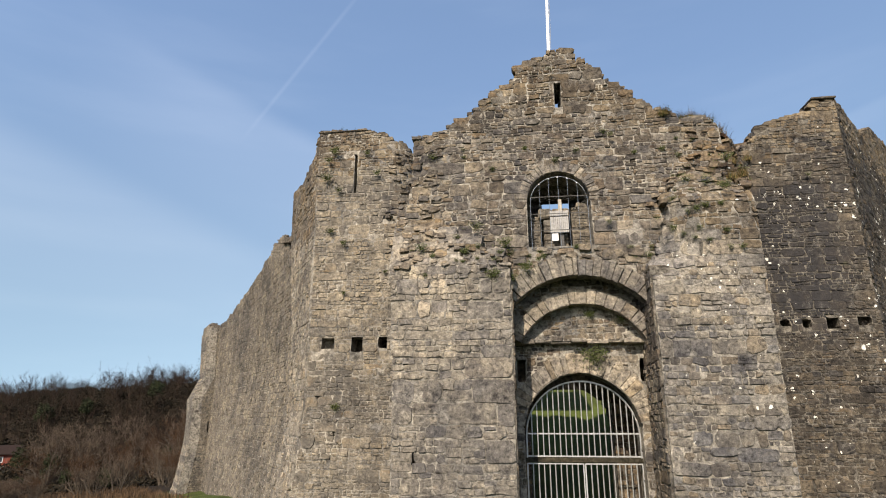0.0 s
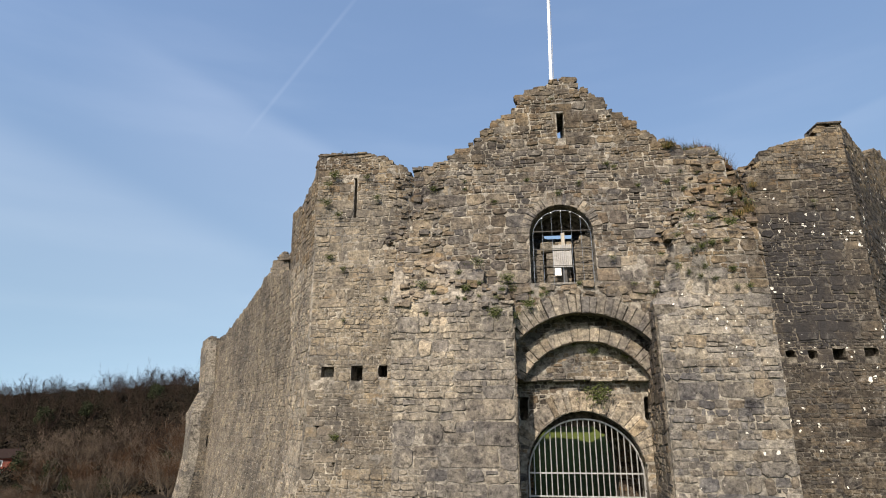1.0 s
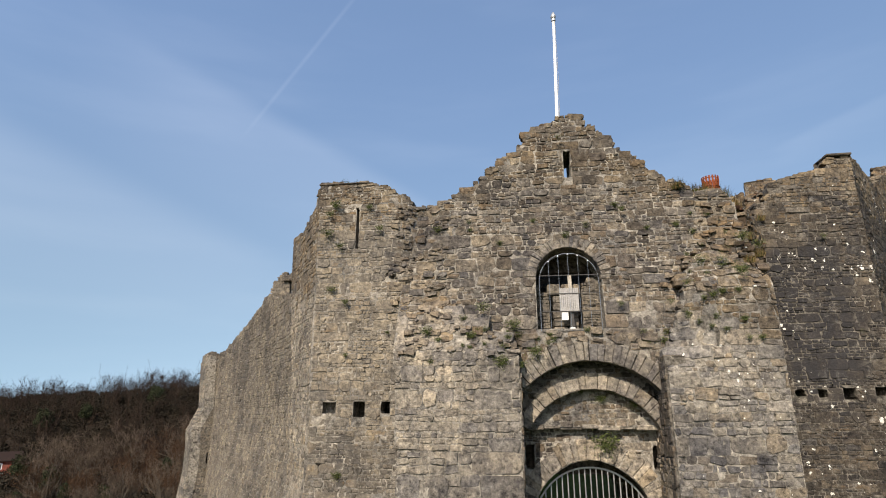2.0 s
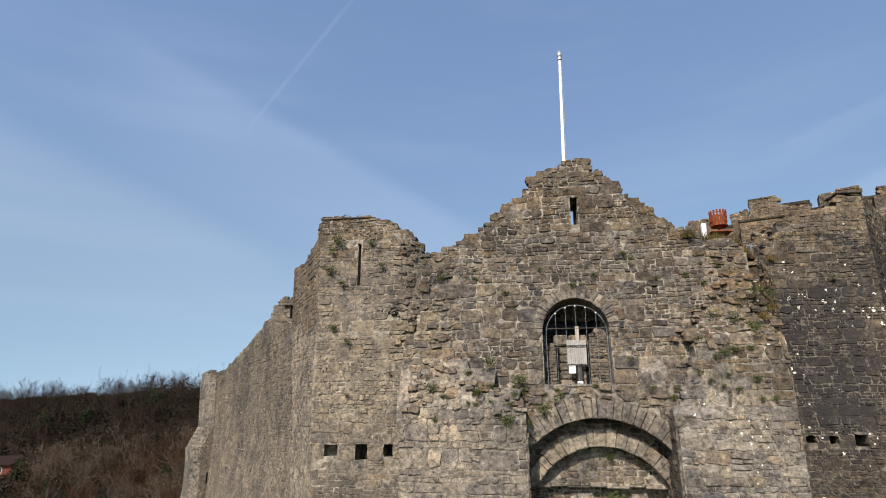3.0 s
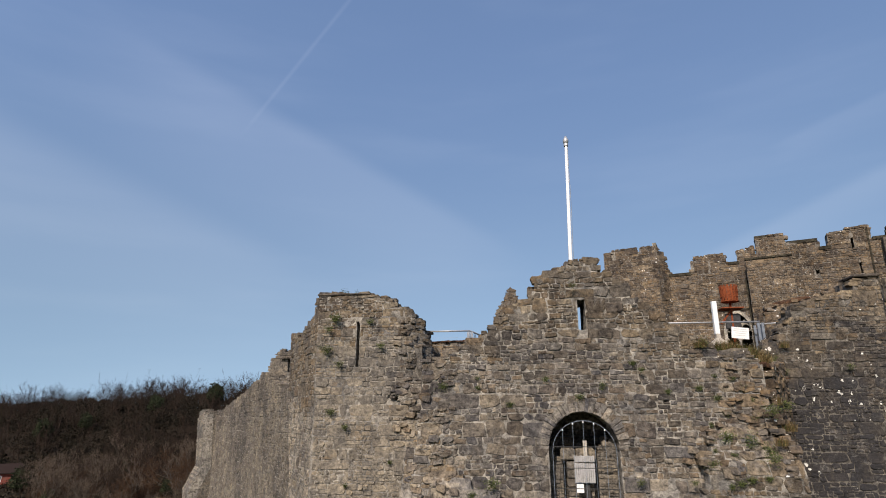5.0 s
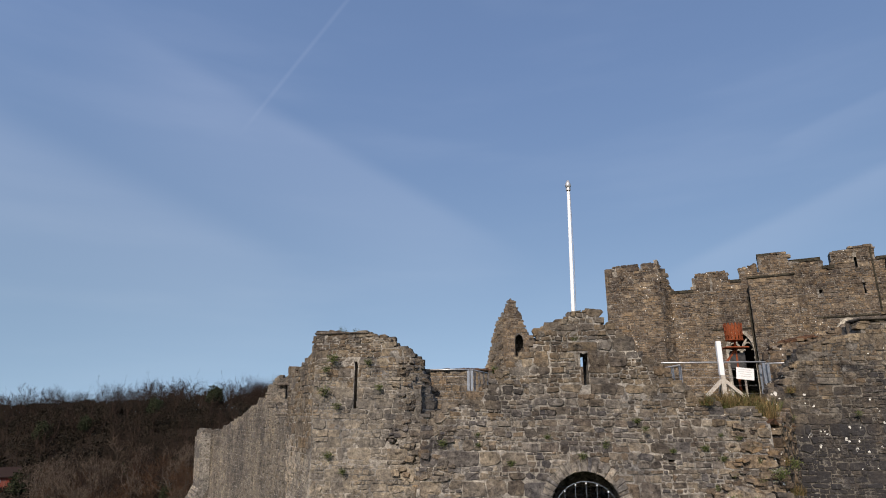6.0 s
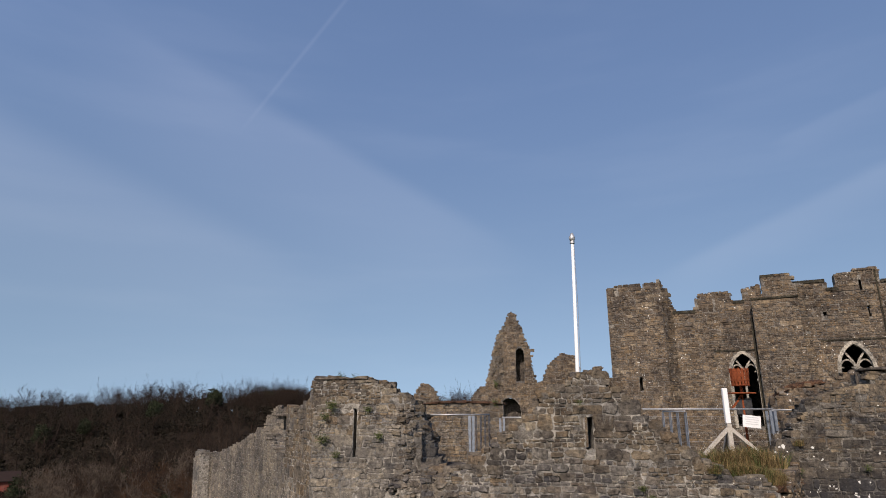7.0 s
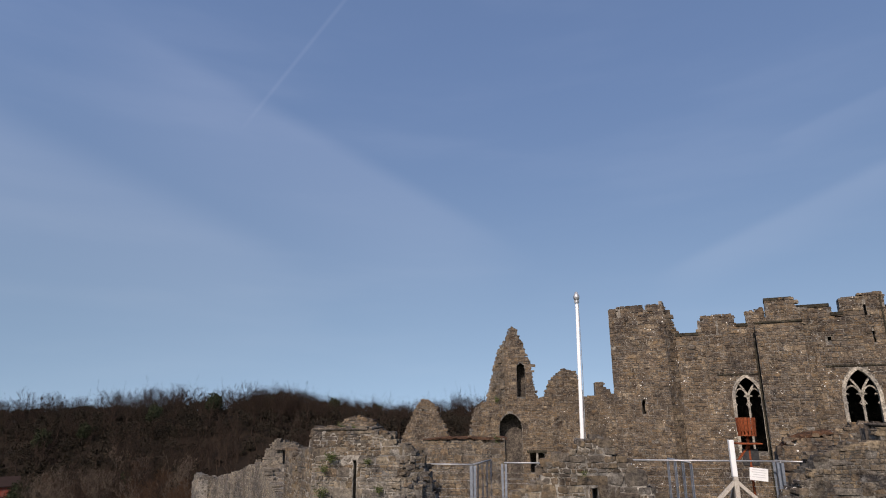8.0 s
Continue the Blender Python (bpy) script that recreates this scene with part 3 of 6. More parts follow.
CURTAIN = (M_STONE["curtain"], M_STONE["grey_one"])

# ---- the gatehouse ----
gatehouse = thing("gatehouse", (1.2, 12.5, 0), "ruined grey rubble stone gatehouse with a broken gable and arched gateway", "castle gatehouse")
facade_fall = line([(4, -0.02), (5.4, 0.0), (8.4, 0.26), (9.3, 0.28), (11, 0.25)])
FACADE = plane((0, 12.4), (1, 12.4), facade_fall)
facade_top = line([(-2.4, 8.45), (-2.2, 8.66), (-1.5, 8.86), (-1.1, 9.12), (-0.62, 9.5), (-0.37, 9.72), (0.1, 10.02), (0.2, 10.2), (0.41, 10.5), (0.9, 10.65), (1.02, 10.85),
                   (1.5, 10.85), (1.58, 10.62), (1.95, 10.44), (2.12, 10.14), (2.95, 9.42), (3.2, 9.16), (3.77, 8.95), (3.99, 8.75), (4.44, 8.8), (4.7, 8.6), (4.8, 8.5)])
window_hole = Arch(1.06, 0.7, 5.74, 6.88, 0.7)
arch_hole = Arch(1.36, 1.5, 3.0, 4.42, 1.0)
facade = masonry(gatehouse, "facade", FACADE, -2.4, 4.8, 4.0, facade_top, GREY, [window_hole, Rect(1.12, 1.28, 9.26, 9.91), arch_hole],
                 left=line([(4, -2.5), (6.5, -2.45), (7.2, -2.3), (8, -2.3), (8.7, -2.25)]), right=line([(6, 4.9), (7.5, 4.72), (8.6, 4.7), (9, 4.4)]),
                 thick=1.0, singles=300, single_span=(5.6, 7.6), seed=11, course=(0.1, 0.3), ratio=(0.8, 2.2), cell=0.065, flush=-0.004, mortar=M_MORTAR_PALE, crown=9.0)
voussoirs(facade, FACADE, 1.06, 6.88, 0.69, 0.69, 0.24, 184, -4, 25, M_STONE["ashlar_one"], depth=0.5, seed=3)
voussoirs(facade, FACADE, 1.36, 3.26, 1.83, 1.83, 0.42, 141, 37, 24, M_STONE["ashlar_one"], depth=0.3, seed=5, proud=0.04)

LPIER = plane((0, 11.9), (1, 11.9), lambda v: max(0.0, v - 5.25) * 0.48 - 0.02 * max(0, 3 - v))
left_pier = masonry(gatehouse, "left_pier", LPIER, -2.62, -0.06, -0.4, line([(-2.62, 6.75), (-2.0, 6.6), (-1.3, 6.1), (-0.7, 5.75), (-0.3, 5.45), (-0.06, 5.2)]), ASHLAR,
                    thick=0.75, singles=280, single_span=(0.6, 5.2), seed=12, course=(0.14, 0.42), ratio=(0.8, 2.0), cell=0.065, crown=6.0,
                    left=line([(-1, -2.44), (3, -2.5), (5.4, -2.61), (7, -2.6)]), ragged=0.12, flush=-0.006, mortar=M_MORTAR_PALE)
RFLAT = plane((0, 11.85), (1, 11.85), lambda v: max(0.0, v - 6.45) * 0.62)


def RPIER(u, v, out):
    """The right pier: its upper inner edge is worn back into the wall."""
    return RFLAT(u, v, out) + Vector((0, 0.56 * (1 - smooth(2.75, 3.75, u)) * smooth(4.7, 5.7, v), 0))


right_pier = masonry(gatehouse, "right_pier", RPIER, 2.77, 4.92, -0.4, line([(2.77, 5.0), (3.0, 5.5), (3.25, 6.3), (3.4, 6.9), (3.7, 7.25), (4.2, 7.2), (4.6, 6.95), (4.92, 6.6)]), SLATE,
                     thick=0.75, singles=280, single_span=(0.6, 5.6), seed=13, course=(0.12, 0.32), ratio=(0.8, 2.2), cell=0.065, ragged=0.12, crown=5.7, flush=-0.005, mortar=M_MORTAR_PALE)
rubble(left_pier, LPIER, -2.5, -0.1, 5.2, 6.7, 130, M_STONE["grey"], seed=91, test=lambda u, v: v < 5.35 + 1.3 * (-u - 0.1) / 2.4 + 0.1)
rubble(right_pier, RPIER, 2.85, 4.85, 5.4, 7.35, 120, M_STONE["grey"], seed=92, proud=(-0.04, 0.08), test=lambda u, v: v > 6.35)
rubble(facade, FACADE, -2.25, -1.6, 6.4, 8.7, 60, M_STONE["grey"], seed=93, proud=(-0.02, 0.1))
rubble(facade, FACADE, 3.9, 4.7, 6.6, 8.5, 70, M_STONE["brown"], seed=94, proud=(-0.02, 0.12))
rubble(facade, FACADE, -0.3, 2.9, 5.42, 5.7, 35, M_STONE["grey"], seed=95, size=(0.12, 0.35), proud=(0.0, 0.09))
# gate wall, tympanum and jambs inside the recess
GATE = plane((0, 13.22), (1, 13.22))
gate_hole = Arch(1.35, 1.22, -0.6, 1.93, 1.2, tip=0.12)
gate_wall = masonry(gatehouse, "gate_wall", GATE, -0.2, 2.95, -0.4, lambda u: 3.84, GREY, [gate_hole, Rect(2.62, 2.8, 2.93, 3.42), Rect(0.02, 0.2, 2.93, 3.42)],
                    thick=0.7, seed=14, course=(0.07, 0.18), ragged=0.0, cell=0.06, flush=0.006, mortar=M_MORTAR_PALE)
voussoirs(gate_wall, GATE, 1.35, 1.93, 1.2, 1.19, 0.44, 172, 8, 25, M_STONE["pale_one"], depth=0.4, seed=6)
TYMP = plane((0, 13.02), (1, 13.02))
tympanum = masonry(gatehouse, "tympanum", TYMP, -0.1, 2.85, 3.78, lambda u: 5.6, GREY, thick=0.3, seed=15, course=(0.1, 0.2), ragged=0.0, flush=0.008, mortar=M_MORTAR_PALE)
ORDER = plane((0, 12.74), (1, 12.74))
voussoirs(tympanum, ORDER, 1.43, 3.08, 1.46, 1.46, 0.33, 154, 26, 17, M_STONE["pale_one"], depth=0.3, seed=8)
# dark sheet added behind the slots to stand for their shade
part("hole_back", box(-0.2, 2.95, 13.75, 13.9, 2.8, 3.6), M_MORTAR_AND_BACKING, gatehouse)
ledge_x = [-0.05, 0.42, 0.75, 1.2, 1.52, 1.98, 2.3, 2.76]
for k, (a, b) in enumerate(zip(ledge_x, ledge_x[1:])):
    part("ledge_stone", box(a, b - 0.01, 12.93 + 0.05 * (k % 3), 13.22, 3.72 + 0.025 * (k % 2), 3.83 - 0.02 * (k % 3), 0.015, 0.012), M_STONE["pale_one"], gatehouse)
masonry(gatehouse, "jamb", plane((2.73, 13.3), (2.73, 11.92)), 0, 1.38, -0.4, lambda u: 5.2, GREY, thick=0.4, seed=16, course=(0.1, 0.26), ragged=0.0)
masonry(gatehouse, "jamb", plane((-0.03, 11.92), (-0.03, 13.3)), 0, 1.38, -0.4, lambda u: 4.9, GREY, thick=0.4, seed=17, course=(0.1, 0.26), ragged=0.0)
# the ends and the inside of the gatehouse
masonry(gatehouse, "side_wall", plane((-2.9, 16.6), (-2.3, 13.0)), 0, 3.6, -0.4, line([(0, 8.6), (3.6, 8.3)]), GREY, thick=0.6, seed=18, course=(0.16, 0.32), cell=0.15)
SHOULDER, sh_run = polyplane([(4.93, 11.9), (4.9, 12.7), (6.75, 16.45)])
masonry(gatehouse, "shoulder", SHOULDER, 0, sh_run, -0.4, line([(0, 6.5), (0.4, 6.9), (0.8, 7.5), (1.2, 8.3), (1.8, 8.55), (4.9, 8.75)]), BROWN, thick=1.2, seed=19, course=(0.09, 0.24), ragged=0.15)
rubble(gatehouse, SHOULDER, 0.2, 4.6, 6.0, 8.6, 160, M_STONE["brown"], seed=98, test=lambda u, v: v < 6.6 + u * 1.3)
masonry(gatehouse, "inner_pier", plane((0.2, 13.08), (0.66, 13.08)), 0, 0.46, 5.5, line([(0, 6.9), (0.2, 6.8), (0.46, 6.6)]), TAN, thick=0.3, seed=71, course=(0.07, 0.17), ragged=0.03)
masonry(gatehouse, "inner_pier", plane((1.38, 13.08), (2.1, 13.08)), 0, 0.72, 5.5, line([(0, 6.8), (0.3, 7.0), (0.72, 7.1)]), TAN, thick=0.3, seed=72, course=(0.07, 0.17), ragged=0.06)
INNER = plane((-2.6, 15.0), (4.6, 15.0))
inner_wall = masonry(gatehouse, "inner_wall", INNER, 0, 7.2, -0.3, line([(0, 8.7), (2.6, 8.6), (3.3, 8.2), (4.4, 8.1), (5, 8.5), (7.2, 8.8)]), BROWN, [Rect(3.42, 4.2, 7.52, 7.98), Arch(3.87, 0.98, -0.5, 2.0, 0.95)], thick=0.7, seed=20, course=(0.12, 0.26), cell=0.1)
# sides and an unseen lid added to keep skylight out of the gateway
part("passage_side", box(-0.3, 0.06, 13.9, 17.0, -0.3, 3.4), M_MORTAR_AND_BACKING, gatehouse)
part("passage_side", box(2.72, 3.0, 13.9, 17.0, -0.3, 3.4), M_MORTAR_AND_BACKING, gatehouse)
part("passage_vault", box(-0.3, 3.0, 13.9, 17.0, 3.4, 3.7), M_MORTAR_AND_BACKING, gatehouse)
# dark block added behind the window head, hides the sky in the slot
part("window_lintel", box(0.1, 2.0, 13.44, 13.7, 7.2, 8.0, 0.02, 0.01), M_MORTAR_AND_BACKING, gatehouse)
part("upper_floor", box(-2.5, 4.8, 13.4, 15.0, 5.25, 5.55), M_MORTAR_AND_BACKING, gatehouse)
tagged(new("floor_wall_walk", mesh_of("floor_wall_walk", *box(-2.75, 0.9, 16.9, 19.5, 8.2, 8.5), M_MORTAR_AND_BACKING)), "stone flagged wall walk behind the gatehouse front", "floor", kind="structure")
tagged(new("floor_wall_walk", mesh_of("floor_wall_walk", *box(4.3, 8.9, 17.0, 22, 8.3, 8.6), M_MORTAR_AND_BACKING)), "stone flagged wall walk behind the gatehouse front", "floor", kind="structure")

# ---- the corner tower and the curtain wall ----
tower = thing("corner_tower", (-4.4, 17.5, -0.5), "square grey stone tower with an arrow slit and ragged top", "castle tower")
TFLAT = plane((0, 16.33), (1, 16.33), lambda v: -0.05 * max(0, 2.5 - v))


def TFRONT(u, v, out):
    """The tower's face: its broken right end rounds back above the gatehouse wall."""
    k = max(0.0, u + 3.7) * smooth(7.6, 8.8, v)
    return TFLAT(u, v, out) + Vector((0, 0.75 * k * k, 0))


tower_top = line([(-6.1, 10.93), (-4.35, 10.9), (-4.15, 10.84), (-3.8, 10.84), (-3.62, 10.6), (-3.2, 10.4), (-2.9, 9.95), (-2.72, 9.5), (-2.62, 9.0), (-2.5, 8.6), (-2.3, 8.4)])
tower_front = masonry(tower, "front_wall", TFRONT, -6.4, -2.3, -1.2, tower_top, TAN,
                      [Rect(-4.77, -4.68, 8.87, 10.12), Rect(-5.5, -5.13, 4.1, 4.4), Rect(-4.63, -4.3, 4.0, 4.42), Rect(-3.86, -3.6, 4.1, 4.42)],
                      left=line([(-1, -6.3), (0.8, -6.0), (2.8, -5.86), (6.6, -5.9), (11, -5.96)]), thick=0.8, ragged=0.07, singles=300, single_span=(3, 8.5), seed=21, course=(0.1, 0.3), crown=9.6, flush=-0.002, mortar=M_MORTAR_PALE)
rubble(tower_front, TFRONT, -3.7, -2.75, 6.6, 10.3, 110, M_STONE["grey"], seed=96, proud=(-0.03, 0.14), test=lambda u, v: v < tower_top(u) - 0.1)
rubble(tower_front, TFRONT, -5.85, -4.2, 10.3, 10.9, 30, M_STONE["brown"], seed=97, proud=(-0.03, 0.05))
RET, ret_run = polyplane([(-8.0, 19.6), (-5.93, 16.34)], lambda u, v: -0.1 * max(0, 2.6 - v) ** 1.2)
masonry(tower, "return_wall", RET, 0, ret_run + 0.3, -1.2, line([(0, 10.15), (1.5, 10.05), (2.4, 10.1), (3.2, 10.35), (3.6, 10.9), (4.3, 10.95)]), PALE,
        left=line([(0, 1.5), (3, 1.7), (5, 1.45), (8.2, 0.2), (10, 0)]), right=lambda v: 3.81, thick=0.8, seed=22, course=(0.12, 0.36), crown=7.6, ragged=0.12, mortar=M_MORTAR_PALE)
masonry(tower, "back_wall", plane((-2.9, 16.6), (-3.1, 19.6)), 0, 3.0, -1.2, line([(0, 9.3), (0.6, 9.6), (3, 9.4)]), GREY, thick=0.7, seed=23, course=(0.14, 0.3), cell=0.15)
# dark sheets added behind the holes and the slit, to shut out daylight
part("hole_back", box(-5.6, -3.5, 17.0, 17.15, 3.8, 4.7), M_MORTAR_AND_BACKING, tower)
part("hole_back", box(-5.0, -4.45, 17.15, 17.3, 8.6, 10.3), M_MORTAR_AND_BACKING, tower)
part("roof_slab", box(-5.99, -4.4, 16.27, 18.3, 10.9, 10.96, 0.02, 0.012), M_MORTAR_AND_BACKING, tower, "dark slate capping")

curtain = thing("curtain_wall", (-14, 28.5, -1.5), "long grey rubble curtain wall with a sloping broken top", "castle wall")
CUR, cur_run = polyplane([(-20.2, 37.0), (-12.3, 26.6), (-8.2, 20.4), (-7.0, 18.6)], lambda u, v: -(0.01 + 0.045 * smooth(4.0, 11.0, u)) * max(0.0, 4.5 - v) ** 1.5)
cur_top = line([(0, 8.2), (2.6, 7.8), (5.4, 7.75), (7.75, 8.1), (10.9, 8.62), (13, 9.0), (14.2, 9.25), (15.4, 9.3), (17, 8.9), (19, 8.5), (22.5, 8.2)])
masonry(curtain, "wall", CUR, 3.4, cur_run, -3.5, cur_top, CURTAIN, thick=1.2, cell=0.13, seed=24, course=(0.11, 0.27), ratio=(0.9, 2.4), stone_depth=0.1, ragged=0.12, flush=-0.01, relief=0.02, mortar=M_MORTAR_PALE)
# the end turret stands out from the curtain by TUR_OUT, with a sloping offset and a battered foot
TUR_OUT = line([(-4.0, 2.0), (-1.4, 1.36), (-0.4, 1.2), (1.1, 1.04), (2.4, 1.04), (3.35, 1.12), (4.75, 0.5), (4.85, 0.54), (7.7, 0.7)])
TUR_ROOT, TUR_N, TUR_D = Vector((-17.9, 33.97)), Vector((-0.7963, -0.6049)), Vector((0.6049, -0.7963))
TSIDE = plane(TUR_ROOT + TUR_N * 2.0, TUR_ROOT)
masonry(curtain, "turret_side", TSIDE, 0, 2.15, -4, line([(0, 7.7), (1.3, 7.7), (1.45, 7.95), (1.75, 7.9), (1.9, 7.75), (2.2, 7.7)]), CURTAIN, [Rect(1.84, 1.99, 1.52, 2.1)],
        left=lambda v: 2.0 - TUR_OUT(v), thick=2.0, cell=0.1, seed=25, course=(0.1, 0.22), ragged=0.03, flush=0.0)
# paler stone and mortar put this face's sunlit look into its colour
TFACE = plane(TUR_ROOT - TUR_D * 2.3, TUR_ROOT, lambda v: -TUR_OUT(v))
masonry(curtain, "turret_face", TFACE, 0, 2.32, -4, line([(0, 7.3), (2.3, 7.7)]), PALE, thick=0.5, cell=0.12, seed=26, course=(0.1, 0.22), ragged=0.04, flush=0.0, mortar=M_MORTAR_PALE)

# ---- the side tower on the right ----
side_tower = thing("side_tower", (7.5, 17, 0), "dark weathered stone tower with white lichen and damp streaks", "castle tower")
SFRONT = plane((0, 16.32), (1, 16.32), lambda v: -0.02 * max(0, 6 - v) + 0.0)
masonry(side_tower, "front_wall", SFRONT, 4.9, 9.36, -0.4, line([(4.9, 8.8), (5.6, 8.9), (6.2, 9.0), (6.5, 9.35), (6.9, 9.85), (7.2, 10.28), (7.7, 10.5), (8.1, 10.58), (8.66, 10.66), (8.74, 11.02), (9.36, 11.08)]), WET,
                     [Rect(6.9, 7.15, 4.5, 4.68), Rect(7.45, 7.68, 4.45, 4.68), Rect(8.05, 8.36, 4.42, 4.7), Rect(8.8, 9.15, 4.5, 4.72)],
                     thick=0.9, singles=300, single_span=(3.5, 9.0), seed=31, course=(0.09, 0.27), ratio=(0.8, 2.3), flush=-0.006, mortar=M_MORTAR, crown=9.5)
part("capstone", box(8.72, 9.4, 16.26, 17.0, 11.05, 11.12, 0.02, 0.012), M_MORTAR_AND_BACKING, side_tower, "dark slate capping")
SRET, sret_run = polyplane([(9.36, 16.32), (11.4, 18.85), (14.6, 22.7)])
masonry(side_tower, "return_wall", SRET, 0, sret_run, -0.4, line([(0, 11.08), (1.0, 11.1), (3.2, 11.0), (3.5, 10.9), (4.2, 11.6), (5, 11.95), (8.3, 12.2)]), WET, thick=0.9, seed=32, course=(0.08, 0.24), crown=10.2, cell=0.12, mortar=M_MORTAR_AND_BACKING)
SBACK = plane((7.0, 18.3), (9.6, 17.6))
masonry(side_tower, "rear_wall", SBACK, 0, 2.7, 7.5, line([(0, 10.35), (0.3, 10.55), (0.6, 10.7), (1.3, 10.8), (1.7, 10.9), (2.0, 11.1), (2.7, 11.1)]), BROWN, thick=0.8, seed=33, course=(0.12, 0.26), cell=0.1, ragged=0.1)

# ---- the keep behind ----
keep = thing("keep", (11, 36, 3), "tall brown stone castle keep with battlements and traceried windows", "castle keep")


def keep_plane(back):
    a = Vector((5.54, 37.2)) + Vector((0.335, 0.942)) * back
    return plane(tuple(a), tuple(a + Vector((0.942, -0.335))))


KEEP = dict(flush=-0.012, relief=0.02, thick=0.9, cell=0.2, course=(0.12, 0.28), ratio=(0.9, 2.2), stone_depth=0.1, mortar=M_MORTAR_MID)
masonry(keep, "stair_turret", keep_plane(0.0), 0, 3.22, 2, line([(0, 17.58), (1.2, 17.68), (3.22, 17.82)]), BROWN, [Rect(1.55, 1.72, 11.3, 12.05), Rect(0.5, 0.7, 17.2, 17.45), Rect(2.1, 2.3, 17.4, 17.65)], seed=41, ragged=0.03, **KEEP)
masonry(keep, "turret_side", plane((8.57, 36.12), (9.75, 37.1)), 0, 1.53, 2, line([(0, 17.8), (0.5, 17.2), (0.9, 16.6), (1.53, 15.7)]), BROWN, seed=42, ragged=0.15, **KEEP)
masonry(keep, "turret_side", plane((7.6, 42.5), (5.58, 37.2)), 0, 5.6, 2, line([(0, 17.5), (5.6, 17.55)]), BROWN, seed=43, ragged=0.05, **KEEP)
KA, KB, KC = keep_plane(0.85), keep_plane(0.0), keep_plane(0.45)
merlon_a = line([(3.6, 15.7), (4.97, 15.85), (5.05, 16.5), (5.35, 16.9), (6.92, 16.9), (7.1, 16.2), (7.64, 16.17), (7.7, 16.95), (8.6, 17.1)])
win_a, win_b = Arch(7.2, 0.72, 9.2, 12.2, 1.16, tip=0.35), Arch(12.5, 0.8, 9.6, 12.25, 1.36, tip=0.35)
masonry(keep, "front_wall", KA, 3.6, 8.6, 2, merlon_a, BROWN, [win_a, Rect(6.0, 6.1, 15.9, 16.5)], seed=44, ragged=0.05, **KEEP)
masonry(keep, "bay", KB, 8.0, 10.3, 2, line([(8.0, 16.25), (8.55, 16.3), (8.66, 17.4), (9.98, 17.5), (10.08, 16.9), (10.68, 16.9)]), BROWN, seed=45, ragged=0.03, left=lambda v: 8.0, **KEEP)
bay_a, bay_b = KB(10.3, 0, 0), KC(10.75, 0, 0)
masonry(keep, "bay_side", plane(bay_a.xy, bay_b.xy), 0, (bay_b - bay_a).length, 2, lambda u: 16.9, BROWN, seed=49, ragged=0.03, **KEEP)
masonry(keep, "front_wall", KC, 10.6, 15.6, 2, line([(10.6, 17.0), (11.7, 16.95), (11.8, 16.45), (12.2, 16.45), (12.3, 17.4), (14.2, 17.5), (14.3, 16.7), (14.9, 16.7), (15.0, 17.4), (15.6, 17.4)]), BROWN,
                 [win_b, Rect(13.25, 13.37, 16.4, 17.0), Rect(11.3, 11.55, 15.05, 15.3), Rect(13.45, 13.52, 14.9, 15.5)], seed=46, ragged=0.03, **KEEP)
M_TRIM = mortar_material("turf_cap", (0.02, 0.018, 0.013), (0.07, 0.062, 0.045))


def shelf(P, u0, u1, v, high, out, mat, parent, name, back=0.9):
    """A string course or a coping along a wall."""
    lo = [P(u, w, d) for u in (u0, u1) for w in (v, v + high) for d in (out, -back)]
    part(name, (lo, [(0, 2, 3, 1), (4, 5, 7, 6), (0, 1, 5, 4), (2, 6, 7, 3), (0, 4, 6, 2), (1, 3, 7, 5)]), mat, parent)


shelf(KB, 7.95, 10.34, 16.16, 0.1, 0.08, M_TRIM, keep, "string_course", 0.2)
for u0, u1, v in ((3.6, 5.0, 15.78), (7.08, 7.68, 16.17), (11.72, 12.3, 16.43), (10.1, 11.72, 16.93), (8.63, 10.0, 17.45), (14.25, 14.95, 16.68)):
    shelf(KC if u0 > 8 else KA, u0, u1, v, 0.17, 0.06, M_TRIM, keep, "coping")
shelf(KA, 5.75, 7.9, 13.42, 0.07, 0.06, M_TRIM, keep, "string_course", 0.2)
shelf(KC, 11.1, 15.6, 13.72, 0.07, 0.06, M_TRIM, keep, "string_course", 0.2)
shelf(KA, 7.86, 7.98, 6, 9.3, 0.06, M_TRIM, keep, "drain_pipe", 0.1)
shelf(KC, 14.0, 14.08, 13, 4.4, 0.06, M_TRIM, keep, "drain_pipe", 0.1)


